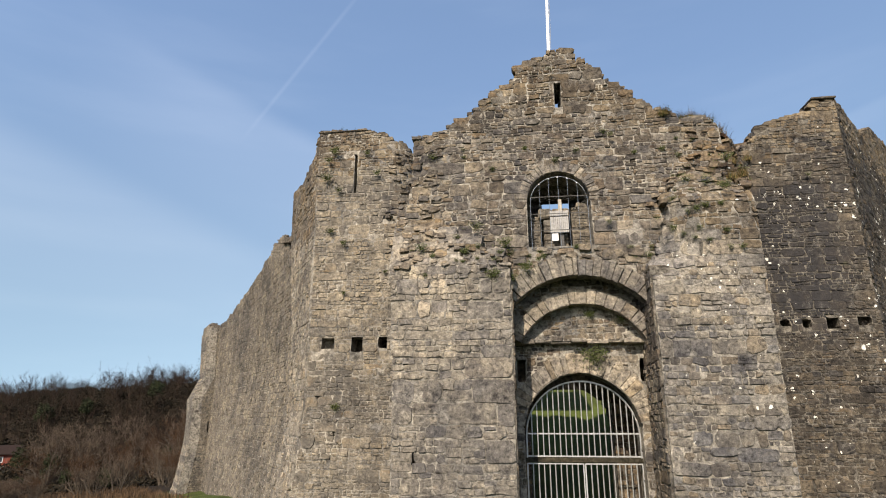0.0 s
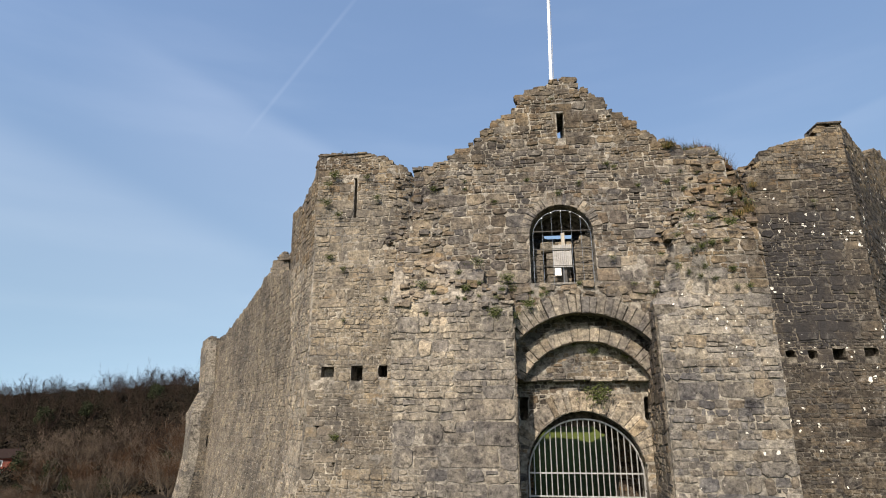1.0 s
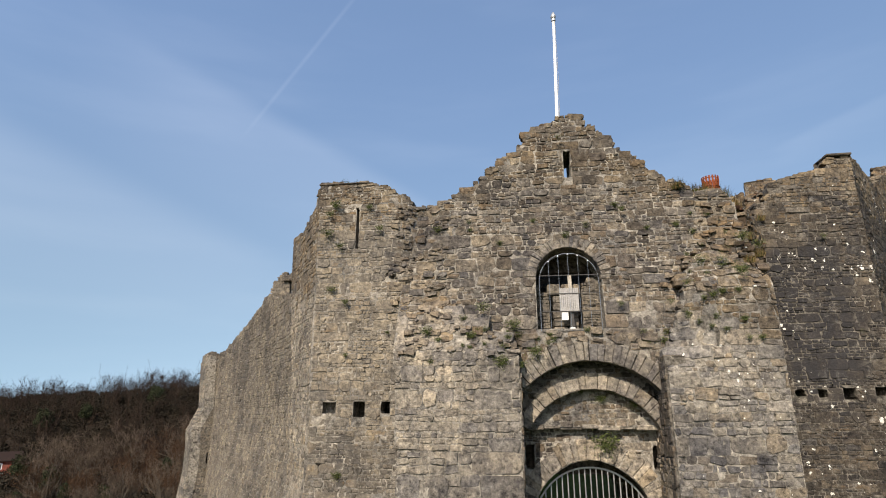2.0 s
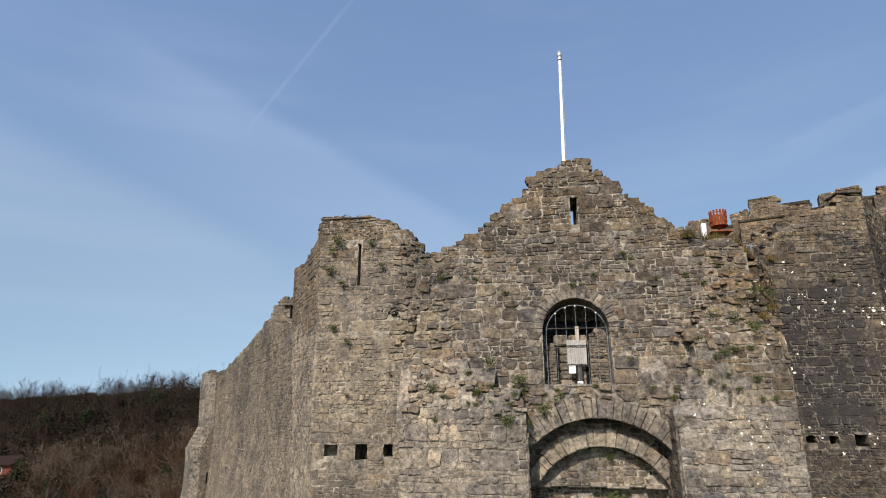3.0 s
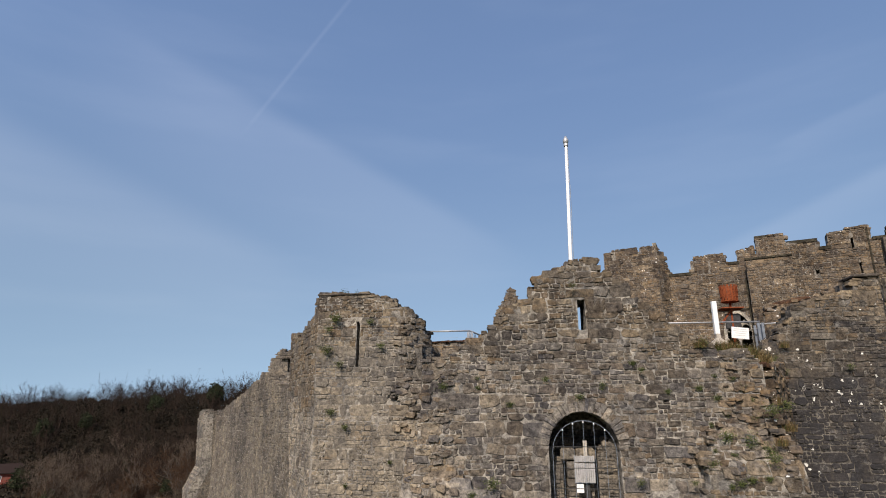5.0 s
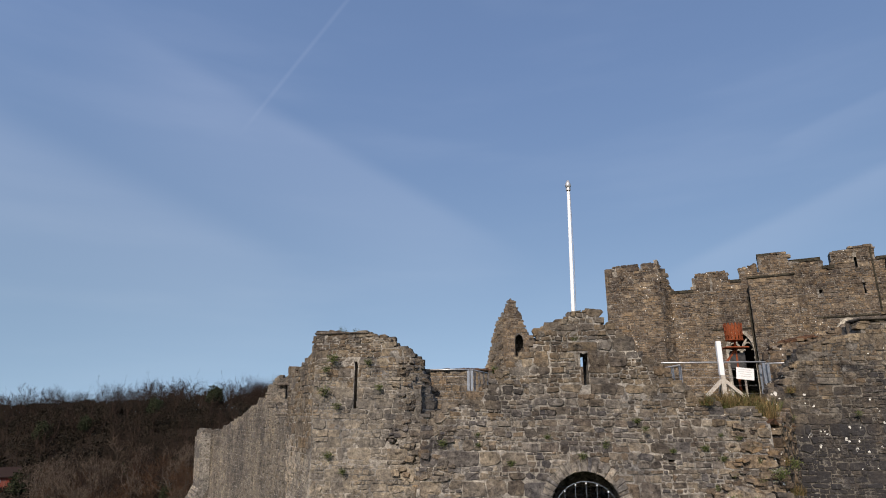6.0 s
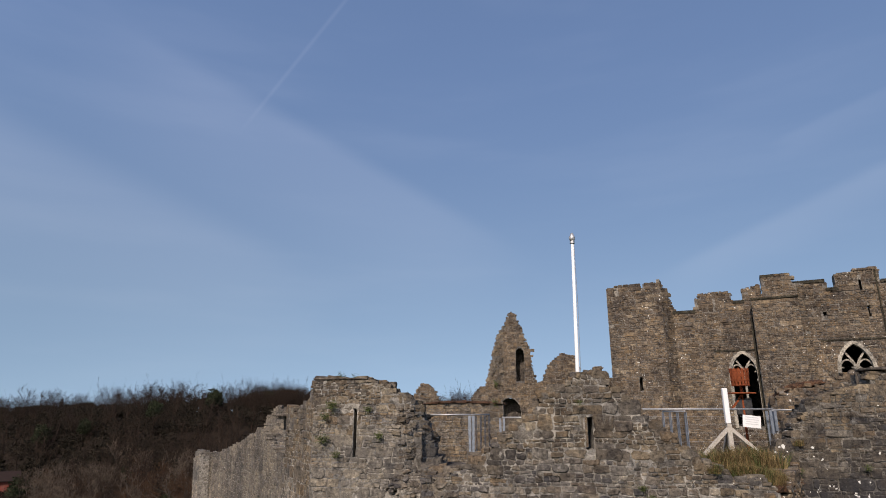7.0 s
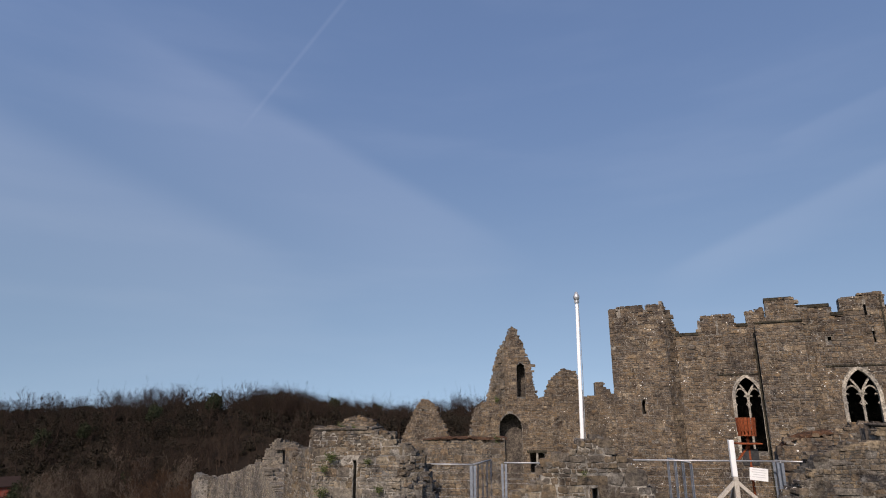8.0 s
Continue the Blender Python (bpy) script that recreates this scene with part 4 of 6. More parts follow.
def tracery(parent, P, a, mat, name):
    """A pale stone two-light window head with a moulded surround."""
    n = 22
    pts = []
    for k in range(n + 1):
        s = -1 + 2 * k / n
        u = a.uc + a.half * math.copysign(abs(s) ** 0.7, s)
        pts.append((u, a.head(u)))
    pts = [(a.uc - a.half, a.v0)] + pts + [(a.uc + a.half, a.v0)]

    def ribbon(line2, wide, d0, d1):
        verts, faces = [], []
        for i, (u, v) in enumerate(line2):
            p, q = line2[max(0, i - 1)], line2[min(len(line2) - 1, i + 1)]
            t = Vector((q[0] - p[0], q[1] - p[1])).normalized()
            nx, ny = -t.y, t.x
            for s, d in ((-1, d0), (1, d0), (1, d1), (-1, d1)):
                verts.append(P(u + nx * wide / 2 * s, v + ny * wide / 2 * s, d))
        for i in range(len(line2) - 1):
            for k in range(4):
                faces.append((4 * i + k, 4 * i + (k + 1) % 4, 4 * i + 4 + (k + 1) % 4, 4 * i + 4 + k))
        return verts, faces
    part(name + "_surround", ribbon(pts, 0.17, 0.05, -0.35), mat, parent, "pale dressed limestone surround")
    part(name + "_mullion", ribbon([(a.uc, a.v0), (a.uc, a.spring + 0.05)], 0.11, -0.12, -0.28), mat, parent)
    for side in (-1, 1):
        # the forks of the mullion, up to the arch
        fork = []
        for k in range(9):
            s = k / 8
            u = a.uc + side * a.half * 0.62 * s ** 1.5
            fork.append((u, a.spring + (a.head(a.uc + side * a.half * 0.62) - a.spring) * s))
        part(name + "_fork", ribbon(fork, 0.09, -0.12, -0.28), mat, parent)
        # the pointed head of a light, with its cusps
        mid, w = a.uc + side * a.half * 0.5, a.half * 0.46
        for c in (-1, 1):
            head = [(mid + c * w * (1 - (k / 8) ** 1.6), a.spring - 0.12 + 0.58 * (1 - (1 - k / 8) ** 1.7)) for k in range(9)]
            part(name + "_head", ribbon(head, 0.075, -0.13, -0.27), mat, parent)
            part(name + "_cusp", ribbon([(mid + c * w * 0.98, a.spring - 0.02), (mid + c * w * 0.62, a.spring + 0.07), (mid + c * w * 0.45, a.spring + 0.02)], 0.06, -0.14, -0.26), mat, parent)
            part(name + "_cusp", ribbon([(mid + c * w * 0.98, a.spring - 0.5), (mid + c * w * 0.7, a.spring - 0.42), (mid + c * w * 0.95, a.spring - 0.3)], 0.06, -0.14, -0.26), mat, parent)


M_LIME = mortar_material("limestone", (0.2, 0.182, 0.152), (0.4, 0.368, 0.312))
tracery(keep, KA, win_a, M_LIME, "window")
tracery(keep, KC, win_b, M_LIME, "window")
# rear walls and a lid added out of sight, so that the keep's rooms stay dark
masonry(keep, "rear_wall", plane((23.0, 39.2), (8.0, 44.5)), 0, 15.9, 2, line([(0, 16), (15.9, 15.5)]), BROWN, seed=47, thick=0.8, cell=0.4, course=(0.3, 0.5), mortar=M_MORTAR_AND_BACKING)
part("keep_roof", ([KA(3.8, 15.2, -0.9), KC(15.6, 15.2, -0.9), Vector((23.0, 39.2, 15.2)), Vector((8.0, 44.5, 15.2)), KA(3.8, 15.4, -0.9), KC(15.6, 15.4, -0.9), Vector((23.0, 39.2, 15.4)), Vector((8.0, 44.5, 15.4))],
     [(3, 2, 1, 0), (4, 5, 6, 7), (0, 1, 5, 4), (1, 2, 6, 5), (2, 3, 7, 6), (3, 0, 4, 7)]), M_MORTAR_AND_BACKING, keep)
masonry(keep, "side_wall", plane((20.0, 31.95), (23.0, 39.4)), 0, 8.0, 2, lambda u: 16.6, BROWN, seed=48, thick=0.8, cell=0.4, course=(0.3, 0.5), mortar=M_MORTAR_AND_BACKING)

# ---- the ruined hall further back ----
hall = thing("ruined_hall", (1, 52, 4), "roofless ruined stone hall with a tall broken gable", "castle ruin")
HALL = plane((0, 52), (1, 52))
masonry(hall, "long_wall", HALL, -5.4, 8.4, 3, line([(-5.4, 8.9), (-4.4, 9.4), (-4.1, 11.2), (-3.5, 12.1), (-2.7, 12.3), (1.15, 12.5), (5.4, 12.6), (8.4, 12.8)]), BROWN,
        [Arch(-0.9, 0.95, 6.0, 10.0, 1.25, tip=0.1), Rect(0.65, 1.85, 6.5, 8.1)], seed=51, thick=1.2, cell=0.2, course=(0.13, 0.3), mortar=M_MORTAR_MID, flush=-0.012, relief=0.022, ragged=0.2)
part("lintel", box(0.4, 2.1, 51.9, 52.3, 8.1, 8.3, 0.02), M_TRIM, hall)
part("window_post", box(1.15, 1.32, 52.0, 52.3, 6.5, 8.1, 0.02), M_LIME, hall)
GABLE = plane((0, 51.97), (1, 51.97))
masonry(hall, "gable", GABLE, -1.3, 1.5, 11.9, line([(-1.3, 16.7), (-1.0, 17.8), (-0.66, 18.6), (-0.42, 18.6), (-0.1, 18.1), (0.3, 17.1), (0.7, 15.8), (1.05, 14.2), (1.4, 12.6)]), BROWN,
        [Arch(0.1, 0.36, 12.6, 14.9, 0.6, tip=0.4)], seed=52, thick=1.3, cell=0.12, course=(0.14, 0.3), mortar=M_MORTAR_MID, flush=-0.012, relief=0.025, ragged=0.35)
# the broken end of the gable, turned to the sun
GEND = plane((-3.05, 53.6), (-1.3, 51.96))
masonry(hall, "gable_end", GEND, 0, 2.4, 11.6, line([(0, 12.2), (0.55, 13.5), (1.1, 15.2), (1.7, 16.6), (2.4, 17.6)]), CROWN, seed=56, thick=0.6, cell=0.12, course=(0.14, 0.3), mortar=M_MORTAR_MID, flush=-0.012, relief=0.025, ragged=0.2)
rubble(hall, GEND, 0.3, 2.2, 12, 17.0, 90, M_STONE["crown"], size=(0.2, 0.5), proud=(-0.02, 0.2), seed=57, test=lambda u, v: v < 12.0 + 2.3 * u)
# dark sheets added behind the hall's openings, in place of a shaded inside
part("dark_back", box(-1.0, 1.0, 53.3, 53.5, 12.2, 15.8), M_MORTAR_AND_BACKING, hall)
part("dark_back", box(-2.2, 2.4, 53.4, 53.6, 4, 11.2), M_MORTAR_AND_BACKING, hall)
masonry(hall, "wall_stump", HALL, 2.0, 5.25, 12.3, line([(2.0, 12.6), (2.3, 13.5), (3.1, 14.5), (3.9, 14.95), (4.7, 14.8), (5.1, 13.6), (5.25, 12.7)]), BROWN, seed=53, thick=1.0, cell=0.14, course=(0.12, 0.28), mortar=M_MORTAR_MID, flush=-0.012, relief=0.022, ragged=0.2)
masonry(hall, "wall_stump", HALL, 6.3, 7.7, 12.4, line([(6.3, 13.8), (7.0, 13.8), (7.1, 13.2), (7.7, 12.8)]), BROWN, seed=54, thick=0.9, cell=0.16, course=(0.15, 0.3), mortar=M_MORTAR_MID, flush=-0.012, relief=0.022, ragged=0.15)
masonry(hall, "small_gable", plane((0, 51.0), (1, 51.0)), -10.4, -4.8, 3.0, line([(-10.4, 8.4), (-9.7, 9.9), (-8.6, 12.2), (-8.0, 12.55), (-7.4, 12.1), (-6.1, 9.4), (-5.2, 8.8), (-4.8, 8.8)]), BROWN, seed=55, thick=0.9, cell=0.16, course=(0.12, 0.28), mortar=M_MORTAR_MID, flush=-0.012, relief=0.022, ragged=0.2)

# ---- the square block on the wall walk ----
block = thing("stair_block", (-2.4, 24.0, 8.9), "square tan stone stair head with turf on its top", "stair head")
BLOCK_Z = 3.5
masonry(block, "front_wall", plane((-4.07, 23.6), (-0.79, 23.6)), 0, 3.28, BLOCK_Z, lambda u: 10.36, CROWN, thick=0.5, seed=61, course=(0.09, 0.24), ragged=0.02)
masonry(block, "side_wall", plane((-0.81, 23.62), (-0.81, 26.0)), 0, 2.38, BLOCK_Z, lambda u: 10.36, CROWN, thick=0.5, seed=62, course=(0.1, 0.24), ragged=0.02, cell=0.12)
masonry(block, "side_wall", plane((-4.05, 26.0), (-4.05, 23.62)), 0, 2.38, BLOCK_Z, lambda u: 10.36, CROWN, thick=0.5, seed=63, course=(0.1, 0.24), ragged=0.02, cell=0.12)


def turf_strip(name, pts, wide, high, mat, parent, seed=1):
    """A lumpy strip of turf along points on top of a wall."""
    verts, faces, rows = [], [], 7
    pts = [Vector(p) for p in pts]
    runs = [0.0]
    for p, q in zip(pts, pts[1:]):
        runs.append(runs[-1] + (q - p).length)
    n = max(6, int(runs[-1] / 0.07))
    for i in range(n + 1):
        u = runs[-1] * i / n
        k = max(0, min(len(pts) - 2, sum(1 for r in runs if r <= u) - 1))
        d = (pts[k + 1] - pts[k]).normalized()
        c = pts[k] + d * (u - runs[k])
        side = Vector((d.y, -d.x, 0)).normalized()
        for r in range(rows):
            a = math.pi * r / (rows - 1)
            bump = 1 + 0.5 * noise.noise((u * 3.5, r * 0.9, seed)) + 0.35 * noise.noise((u * 11, r * 2.0, seed))
            ends = min(1.0, 4 * min(i, n - i) / n + 0.25)
            verts.append(c + side * math.cos(a) * wide / 2 * bump + Vector((0, 0, math.sin(a) * high * bump * ends - 0.02)))
    for i in range(n):
        for r in range(rows - 1):
            faces.append((i * rows + r, i * rows + r + 1, (i + 1) * rows + r + 1, (i + 1) * rows + r))
    part(name, (verts, faces), mat, parent)


M_SOD = mortar_material("brown_sod", (0.03, 0.018, 0.011), (0.12, 0.065, 0.038))
turf_strip("turf_cap", [(-4.0, 23.8, 10.36), (-2.4, 23.82, 10.4), (-0.85, 23.8, 10.36)], 0.6, 0.09, M_SOD, block, 2)
turf_strip("turf_cap", [(-1.0, 23.7, 10.36), (-1.0, 25.9, 10.36)], 0.5, 0.08, M_SOD, block, 3)
turf_strip("turf_cap", [tuple(SBACK(0.1, 10.45, -0.3)), tuple(SBACK(0.5, 10.66, -0.3)), tuple(SBACK(1.6, 10.86, -0.3))], 0.6, 0.14, M_SOD, side_tower, 4)
turf_strip("turf_cap", [(-5.6, 16.7, 10.92), (-5.0, 16.72, 10.93), (-4.5, 16.7, 10.92)], 0.4, 0.05, M_TRIM, tower, 5)

# ---- broken pieces behind the curtain wall and the corner tower ----
masonry(tower, "rear_hump", plane((-7.4, 22.1), (-4.85, 22.1)), 0, 2.55, 4.0, line([(0, 10.55), (0.4, 10.82), (0.8, 11.12), (1.2, 11.26), (1.65, 11.1), (2.0, 10.8), (2.55, 10.5)]), BROWN, thick=0.7, seed=81, course=(0.08, 0.18), ragged=0.15)
stub = thing("parapet_stub", (-9.6, 24.6, 8), "broken stone parapet stub behind the curtain wall", "castle wall")
masonry(stub, "stub_wall", plane((-10.9, 24.5), (-8.3, 24.5)), 0, 2.6, 6.0, line([(0, 9.3), (0.3, 10.0), (0.7, 10.25), (1.4, 10.15), (1.6, 9.9), (2.6, 9.85)]), CURTAIN, [Rect(0.9, 1.6, 9.3, 9.85)], thick=0.7, seed=82, course=(0.1, 0.22), ragged=0.12)
part("slab", box(-10.3, -8.9, 24.3, 25.2, 9.86, 9.96, 0.02, 0.01), M_MORTAR_AND_BACKING, stub, "dark stone slab")

# ---- metal, paint and wood ----
def plain(name, a, b, rough=0.5, metal=0.0, scale=12.0, bump=0.2):
    n = Nodes(name, rough)
    f = n.noise(scale, 5, 0.65)
    n.bsdf.inputs["Metallic"].default_value = metal
    return n.done(n.mix(n.ramp(f, [(0.3, 0.0), (0.7, 1.0)]), a, b), f, bump, 0.01)


M_STEEL = plain("galvanised_steel", (0.24, 0.245, 0.25), (0.42, 0.425, 0.43), 0.45, 0.5)
M_BLUE_STEEL = plain("weathered_zinc", (0.11, 0.13, 0.16), (0.22, 0.25, 0.29), 0.5, 0.4)
M_WHITE = plain("white_gloss_paint", (0.58, 0.58, 0.57), (0.68, 0.68, 0.67), 0.35, 0.0, 5.0)
M_RUST = plain("rusted_iron", (0.09, 0.022, 0.010), (0.27, 0.075, 0.028), 0.85, 0.2, 18.0, 0.6)
M_DARK_IRON = plain("dark_iron", (0.02, 0.02, 0.021), (0.06, 0.058, 0.055), 0.55, 0.6)
M_WOOD = plain("weathered_timber", (0.24, 0.215, 0.18), (0.42, 0.39, 0.34), 0.85, 0.0, 20.0)
M_BOARD = plain("bleached_board", (0.22, 0.215, 0.21), (0.34, 0.335, 0.33), 0.8, 0.0, 22.0)


def foliage(name, a, b):
    n = Nodes(name, 0.85)
    r = n.add("ShaderNodeNewGeometry").outputs["Random Per Island"]
    return n.done(n.mix(r, a, b))


M_LEAF = foliage("leaf", (0.022, 0.032, 0.01), (0.085, 0.1, 0.032))
M_STRAW = foliage("dry_grass", (0.06, 0.04, 0.018), (0.2, 0.145, 0.065))
M_BRACKEN = foliage("bracken", (0.03, 0.02, 0.012), (0.11, 0.07, 0.04))

# ---- flagpole ----
flagpole = thing("flagpole", (1.1, 13.05, 10.5), "tall tapering white flagpole with a glass-like finial on the gable", "flagpole")
part("pole", tube([(1.06, 13.05, 9.0), (1.07, 13.05, 10.6), (1.13, 13.05, 13.78)], [0.047, 0.045, 0.031], 12), M_WHITE, flagpole, "white painted pole", smooth=True)
part("halyard", tube([(1.13, 13.0, 10.7), (1.16, 12.99, 12.2), (1.16, 13.0, 13.72)], 0.006, 4), M_STEEL, flagpole)
bm = bmesh.new()
bmesh.ops.create_uvsphere(bm, u_segments=12, v_segments=8, radius=0.07)
for v in bm.verts:
    v.co.z = v.co.z * 1.25 + (0.04 if v.co.z > 0.06 else 0)
part("finial", moved(dump(bm), Matrix.Translation((1.13, 13.05, 13.89))), M_STEEL, flagpole, "silver acorn finial", smooth=True)
part("collar", tube([(1.13, 13.05, 13.76), (1.13, 13.05, 13.82)], 0.055, 10), M_STEEL, flagpole)
part("footing", box(0.92, 1.25, 12.9, 13.2, 10.55, 10.85, 0.04, 0.02), M_STONE["grey_one"], flagpole, "rough stone footing")

# ---- the iron gate ----
GY = 13.48
gate = thing("iron_gate", (1.35, GY, -0.1), "grey steel barred gate with arched fixed top in the gateway", "gate")


def arc_z(x, half, uc, spring, rise):
    k = min(1.0, abs(x - uc) / half)
    return spring + rise * math.sqrt(1 - k * k)


g_uc, g_half, g_spring, g_rise = 1.36, 1.19, 1.82, 1.14
rim = [(g_uc - g_half, GY, 1.34)] + [(g_uc - g_half * math.cos(math.pi * k / 24), GY, g_spring + g_rise * math.sin(math.pi * k / 24)) for k in range(25)] + [(g_uc + g_half, GY, 1.34)]
part("arched_frame", tube(rim, 0.02, 6), M_STEEL, gate)
part("rail", bar((g_uc - g_half, GY, 1.4), (g_uc + g_half, GY, 1.4), 0.025, 0.03), M_STEEL, gate)
part("beam", box(g_uc - g_half - 0.06, g_uc + g_half + 0.06, GY - 0.02, GY + 0.08, 1.275, 1.375, 0.01), M_TRIM, gate, "dark timber beam between the gate and its fixed head")
part("rail", bar((g_uc - g_half, GY, 1.86), (g_uc + g_half, GY, 1.86), 0.02, 0.03), M_STEEL, gate)
count = 20
for k in range(1, count):
    x = g_uc - g_half + 2 * g_half * k / count
    part("bar", tube([(x, GY, 1.4), (x, GY, arc_z(x, g_half, g_uc, g_spring, g_rise))], 0.014, 6, False), M_STEEL, gate)
for side in (-1, 1):
    leaf_name = "gate_leaf"
    x0, x1 = (g_uc - g_half, g_uc - 0.02) if side < 0 else (g_uc + 0.02, g_uc + g_half)
    leaf = part(leaf_name, join(bar((x0, GY, 1.25), (x1, GY, 1.25), 0.025, 0.026), bar((x0, GY, 0.02), (x1, GY, 0.02), 0.03, 0.04),
                                bar((x0, GY, 0.0), (x0, GY, 1.25), 0.03, 0.03), bar((x1, GY, 0.0), (x1, GY, 1.25), 0.024, 0.024), bar((x0, GY, 0.45), (x1, GY, 0.45), 0.02, 0.03)), M_STEEL, gate)
    for k in range(1, 10):
        x = x0 + (x1 - x0) * k / 10
        part("bar", tube([(x, GY, 0.02), (x, GY, 1.25)], 0.014, 6, False), M_STEEL, leaf)
for z in (0.9, 1.5):
    part("hinge", box(g_uc + g_half, g_uc + g_half + 0.12, GY - 0.03, GY + 0.03, z, z + 0.05, 0.008), M_DARK_IRON, gate)

# ---- the window grille and the boarded post in the window ----
WY = 12.4
grille = thing("window_grille", (1.06, WY, 5.7), "thin steel grille with arched head over the upper window", "window grille")
w_half, w_spring, w_rise = 0.625, 6.8, 0.6
rim = [(1.06 - w_half, WY, 5.71)] + [(1.06 - w_half * math.cos(math.pi * k / 16), WY + 0.06, w_spring + w_rise * math.sin(math.pi * k / 16)) for k in range(17)] + [(1.06 + w_half, WY, 5.71)]
part("arched_frame", tube(rim, 0.0055, 6), M_BLUE_STEEL, grille)
for z in (5.71, 6.12, 6.5, 6.9):
    part("cross_bar", bar((1.06 - w_half, WY, z), (1.06 + w_half, WY, z), 0.01, 0.014), M_DARK_IRON, grille)
for k in range(1, 6):
    x = 1.06 - w_half + 2 * w_half * k / 6
    z = w_spring + w_rise * math.sqrt(1 - ((x - 1.06) / w_half) ** 2) - 0.03
    b = part("bar", tube([(x, WY, 5.71), (x, WY + 0.05, z)], 0.004, 6), M_BLUE_STEEL, grille)
    bm = bmesh.new()
    bmesh.ops.create_icosphere(bm, subdivisions=1, radius=0.019)
    part("knob", moved(dump(bm), Matrix.Translation((x, WY + 0.03, z))), M_WHITE, b, "white round tip")
hatch = thing("boarded_post", (1.1, 12.85, 5.74), "timber post with bleached boards standing in the window", "post")
part("post", box(1.075, 1.155, 12.84, 12.92, 6.55, 7.0, 0.006), M_WOOD, hatch)
part("lower_post", box(1.07, 1.17, 12.84, 12.92, 5.82, 6.3, 0.006), M_DARK_IRON, hatch, "dark grey lower post")
part("foot", box(1.06, 1.18, 12.8, 12.94, 5.74, 5.84, 0.01), M_WHITE, hatch, "white foot")
for z0, z1 in ((6.58, 6.71), (6.18, 6.565)):
    for k in range(10):
        x = 0.87 + 0.0415 * k
        part("board", box(x, x + 0.038, 12.79 + 0.003 * (k % 2), 12.825, z0, z1 - 0.004 * (k % 3), 0.004), M_BOARD, hatch)
part("notice", box(0.9, 1.04, 12.8, 12.81, 6.0, 6.17), M_WHITE, hatch, "small white notice")
sill_wall = solo("sill_wall", box(0.3, 1.8, 13.4, 13.65, 5.5, 6.06, 0.04, 0.02), M_STONE["tan_one"], "low rubble parapet behind the upper window sill", "wall")
pillar = thing("inner_pillar", (1.0, 13.17, 5.55), "rough pale stone pillar with a wider cap inside the window", "pillar")
for k in range(6):
    for x0, x1 in ((0.74, 0.95 + 0.08 * (k % 3)), (0.96 + 0.08 * (k % 3), 1.27)):
        part("stone", box(x0, x1, 13.02, 13.34, 5.55 + k * 0.175, 5.55 + k * 0.175 + 0.165, 0.02, 0.012), M_STONE["tan_one"], pillar)
for x0, x1 in ((0.63, 0.92), (0.94, 1.33)):
    part("cap_stone", box(x0, x1, 12.98, 13.36, 6.61, 6.84, 0.03, 0.015), M_STONE["tan_one"], pillar)

# ---- railings on the wall walk ----
def railing(pts, z_top, wires, name_label):
    """A steel railing through plan points: a handrail, pairs of flat posts and wires."""
    base = thing("railing", (pts[0][0], pts[0][1], 8.9), name_label, "railing", "railings on the wall walk")
    for a, b in zip(pts, pts[1:]):
        a3, b3 = Vector((*a, z_top)), Vector((*b, z_top))
        part("handrail", tube([a3, b3], 0.024, 8), M_STEEL, base, "round steel handrail", smooth=True)
        for w in wires:
            part("wire", tube([a3 - Vector((0, 0, w)), b3 - Vector((0, 0, w))], 0.0025, 4, False), M_STEEL, base)
        run = (b3 - a3).length
        posts = 2 if abs((b3 - a3).normalized().x) > 0.7 else max(3, int(run / 0.38) + 1)
        d = (b3 - a3).normalized()
        for k in range(posts):
            p = a3 + (b3 - a3) * (k / (posts - 1))
            for s in (-0.045, 0.045):
                q = p + d * s
                part("post", bar((q.x, q.y, 8.5), (q.x + d.x * s * 0.3, q.y, z_top - 0.03), 0.012 if abs(d.x) > 0.7 else 0.1, 0.07 if abs(d.x) > 0.7 else 0.012, (1, 0, 0)), M_BLUE_STEEL, base, "flat grey post")
    return base


railing([(-2.95, 17.4), (-1.58, 17.4), (-1.15, 19.2)], 9.95, (0.2, 0.42, 0.64, 0.86), "galvanised steel railing with flat paired posts and wires")
railing([(4.18, 19.2), (4.45, 17.72)], 10.04, (0.2, 0.42, 0.64, 0.86), "galvanised steel railing beside the steps of the wall walk")
railing([(6.82, 17.75), (7.05, 18.6)], 10.06, (0.2, 0.42, 0.64, 0.86), "galvanised steel railing beside the steps of the wall walk")
railing([(-0.75, 19.3), (0.7, 19.3)], 9.86, (0.3, 0.6), "galvanised steel railing with wires by the stair head")
railing([(2.75, 17.6), (6.75, 17.6)], 10.1, (0.2, 0.42, 0.64, 0.86), "galvanised steel railing with flat paired posts and wires")
railing([(6.8, 18.0), (7.75, 17.6)], 10.08, (0.3, 0.6), "short galvanised steel railing against the tower wall")

# ---- the post, notice and beacon on the wall walk ----
stand = thing("white_post", (5.45, 17.3, 8.9), "white square post on braced timber legs", "post")
part("upper_post", box(5.385, 5.515, 17.26, 17.39, 9.72, 10.66, 0.012), M_WHITE, stand, "white sleeve")
part("lower_post", box(5.4, 5.52, 17.27, 17.39, 8.9, 9.72, 0.008), M_WOOD, stand)
for dx, dy in ((-0.72, 0.0), (0.75, 0.0), (0.05, 0.8)):
    part("brace", bar((5.46 + dx, 17.33 + dy, 8.92), (5.46, 17.33, 9.62), 0.09, 0.09), M_WOOD, stand, "sloping timber brace")
notice = thing("notice_board", (6.1, 17.52, 9.6), "tilted white notice tied to the railing, with worn lines of print", "sign")
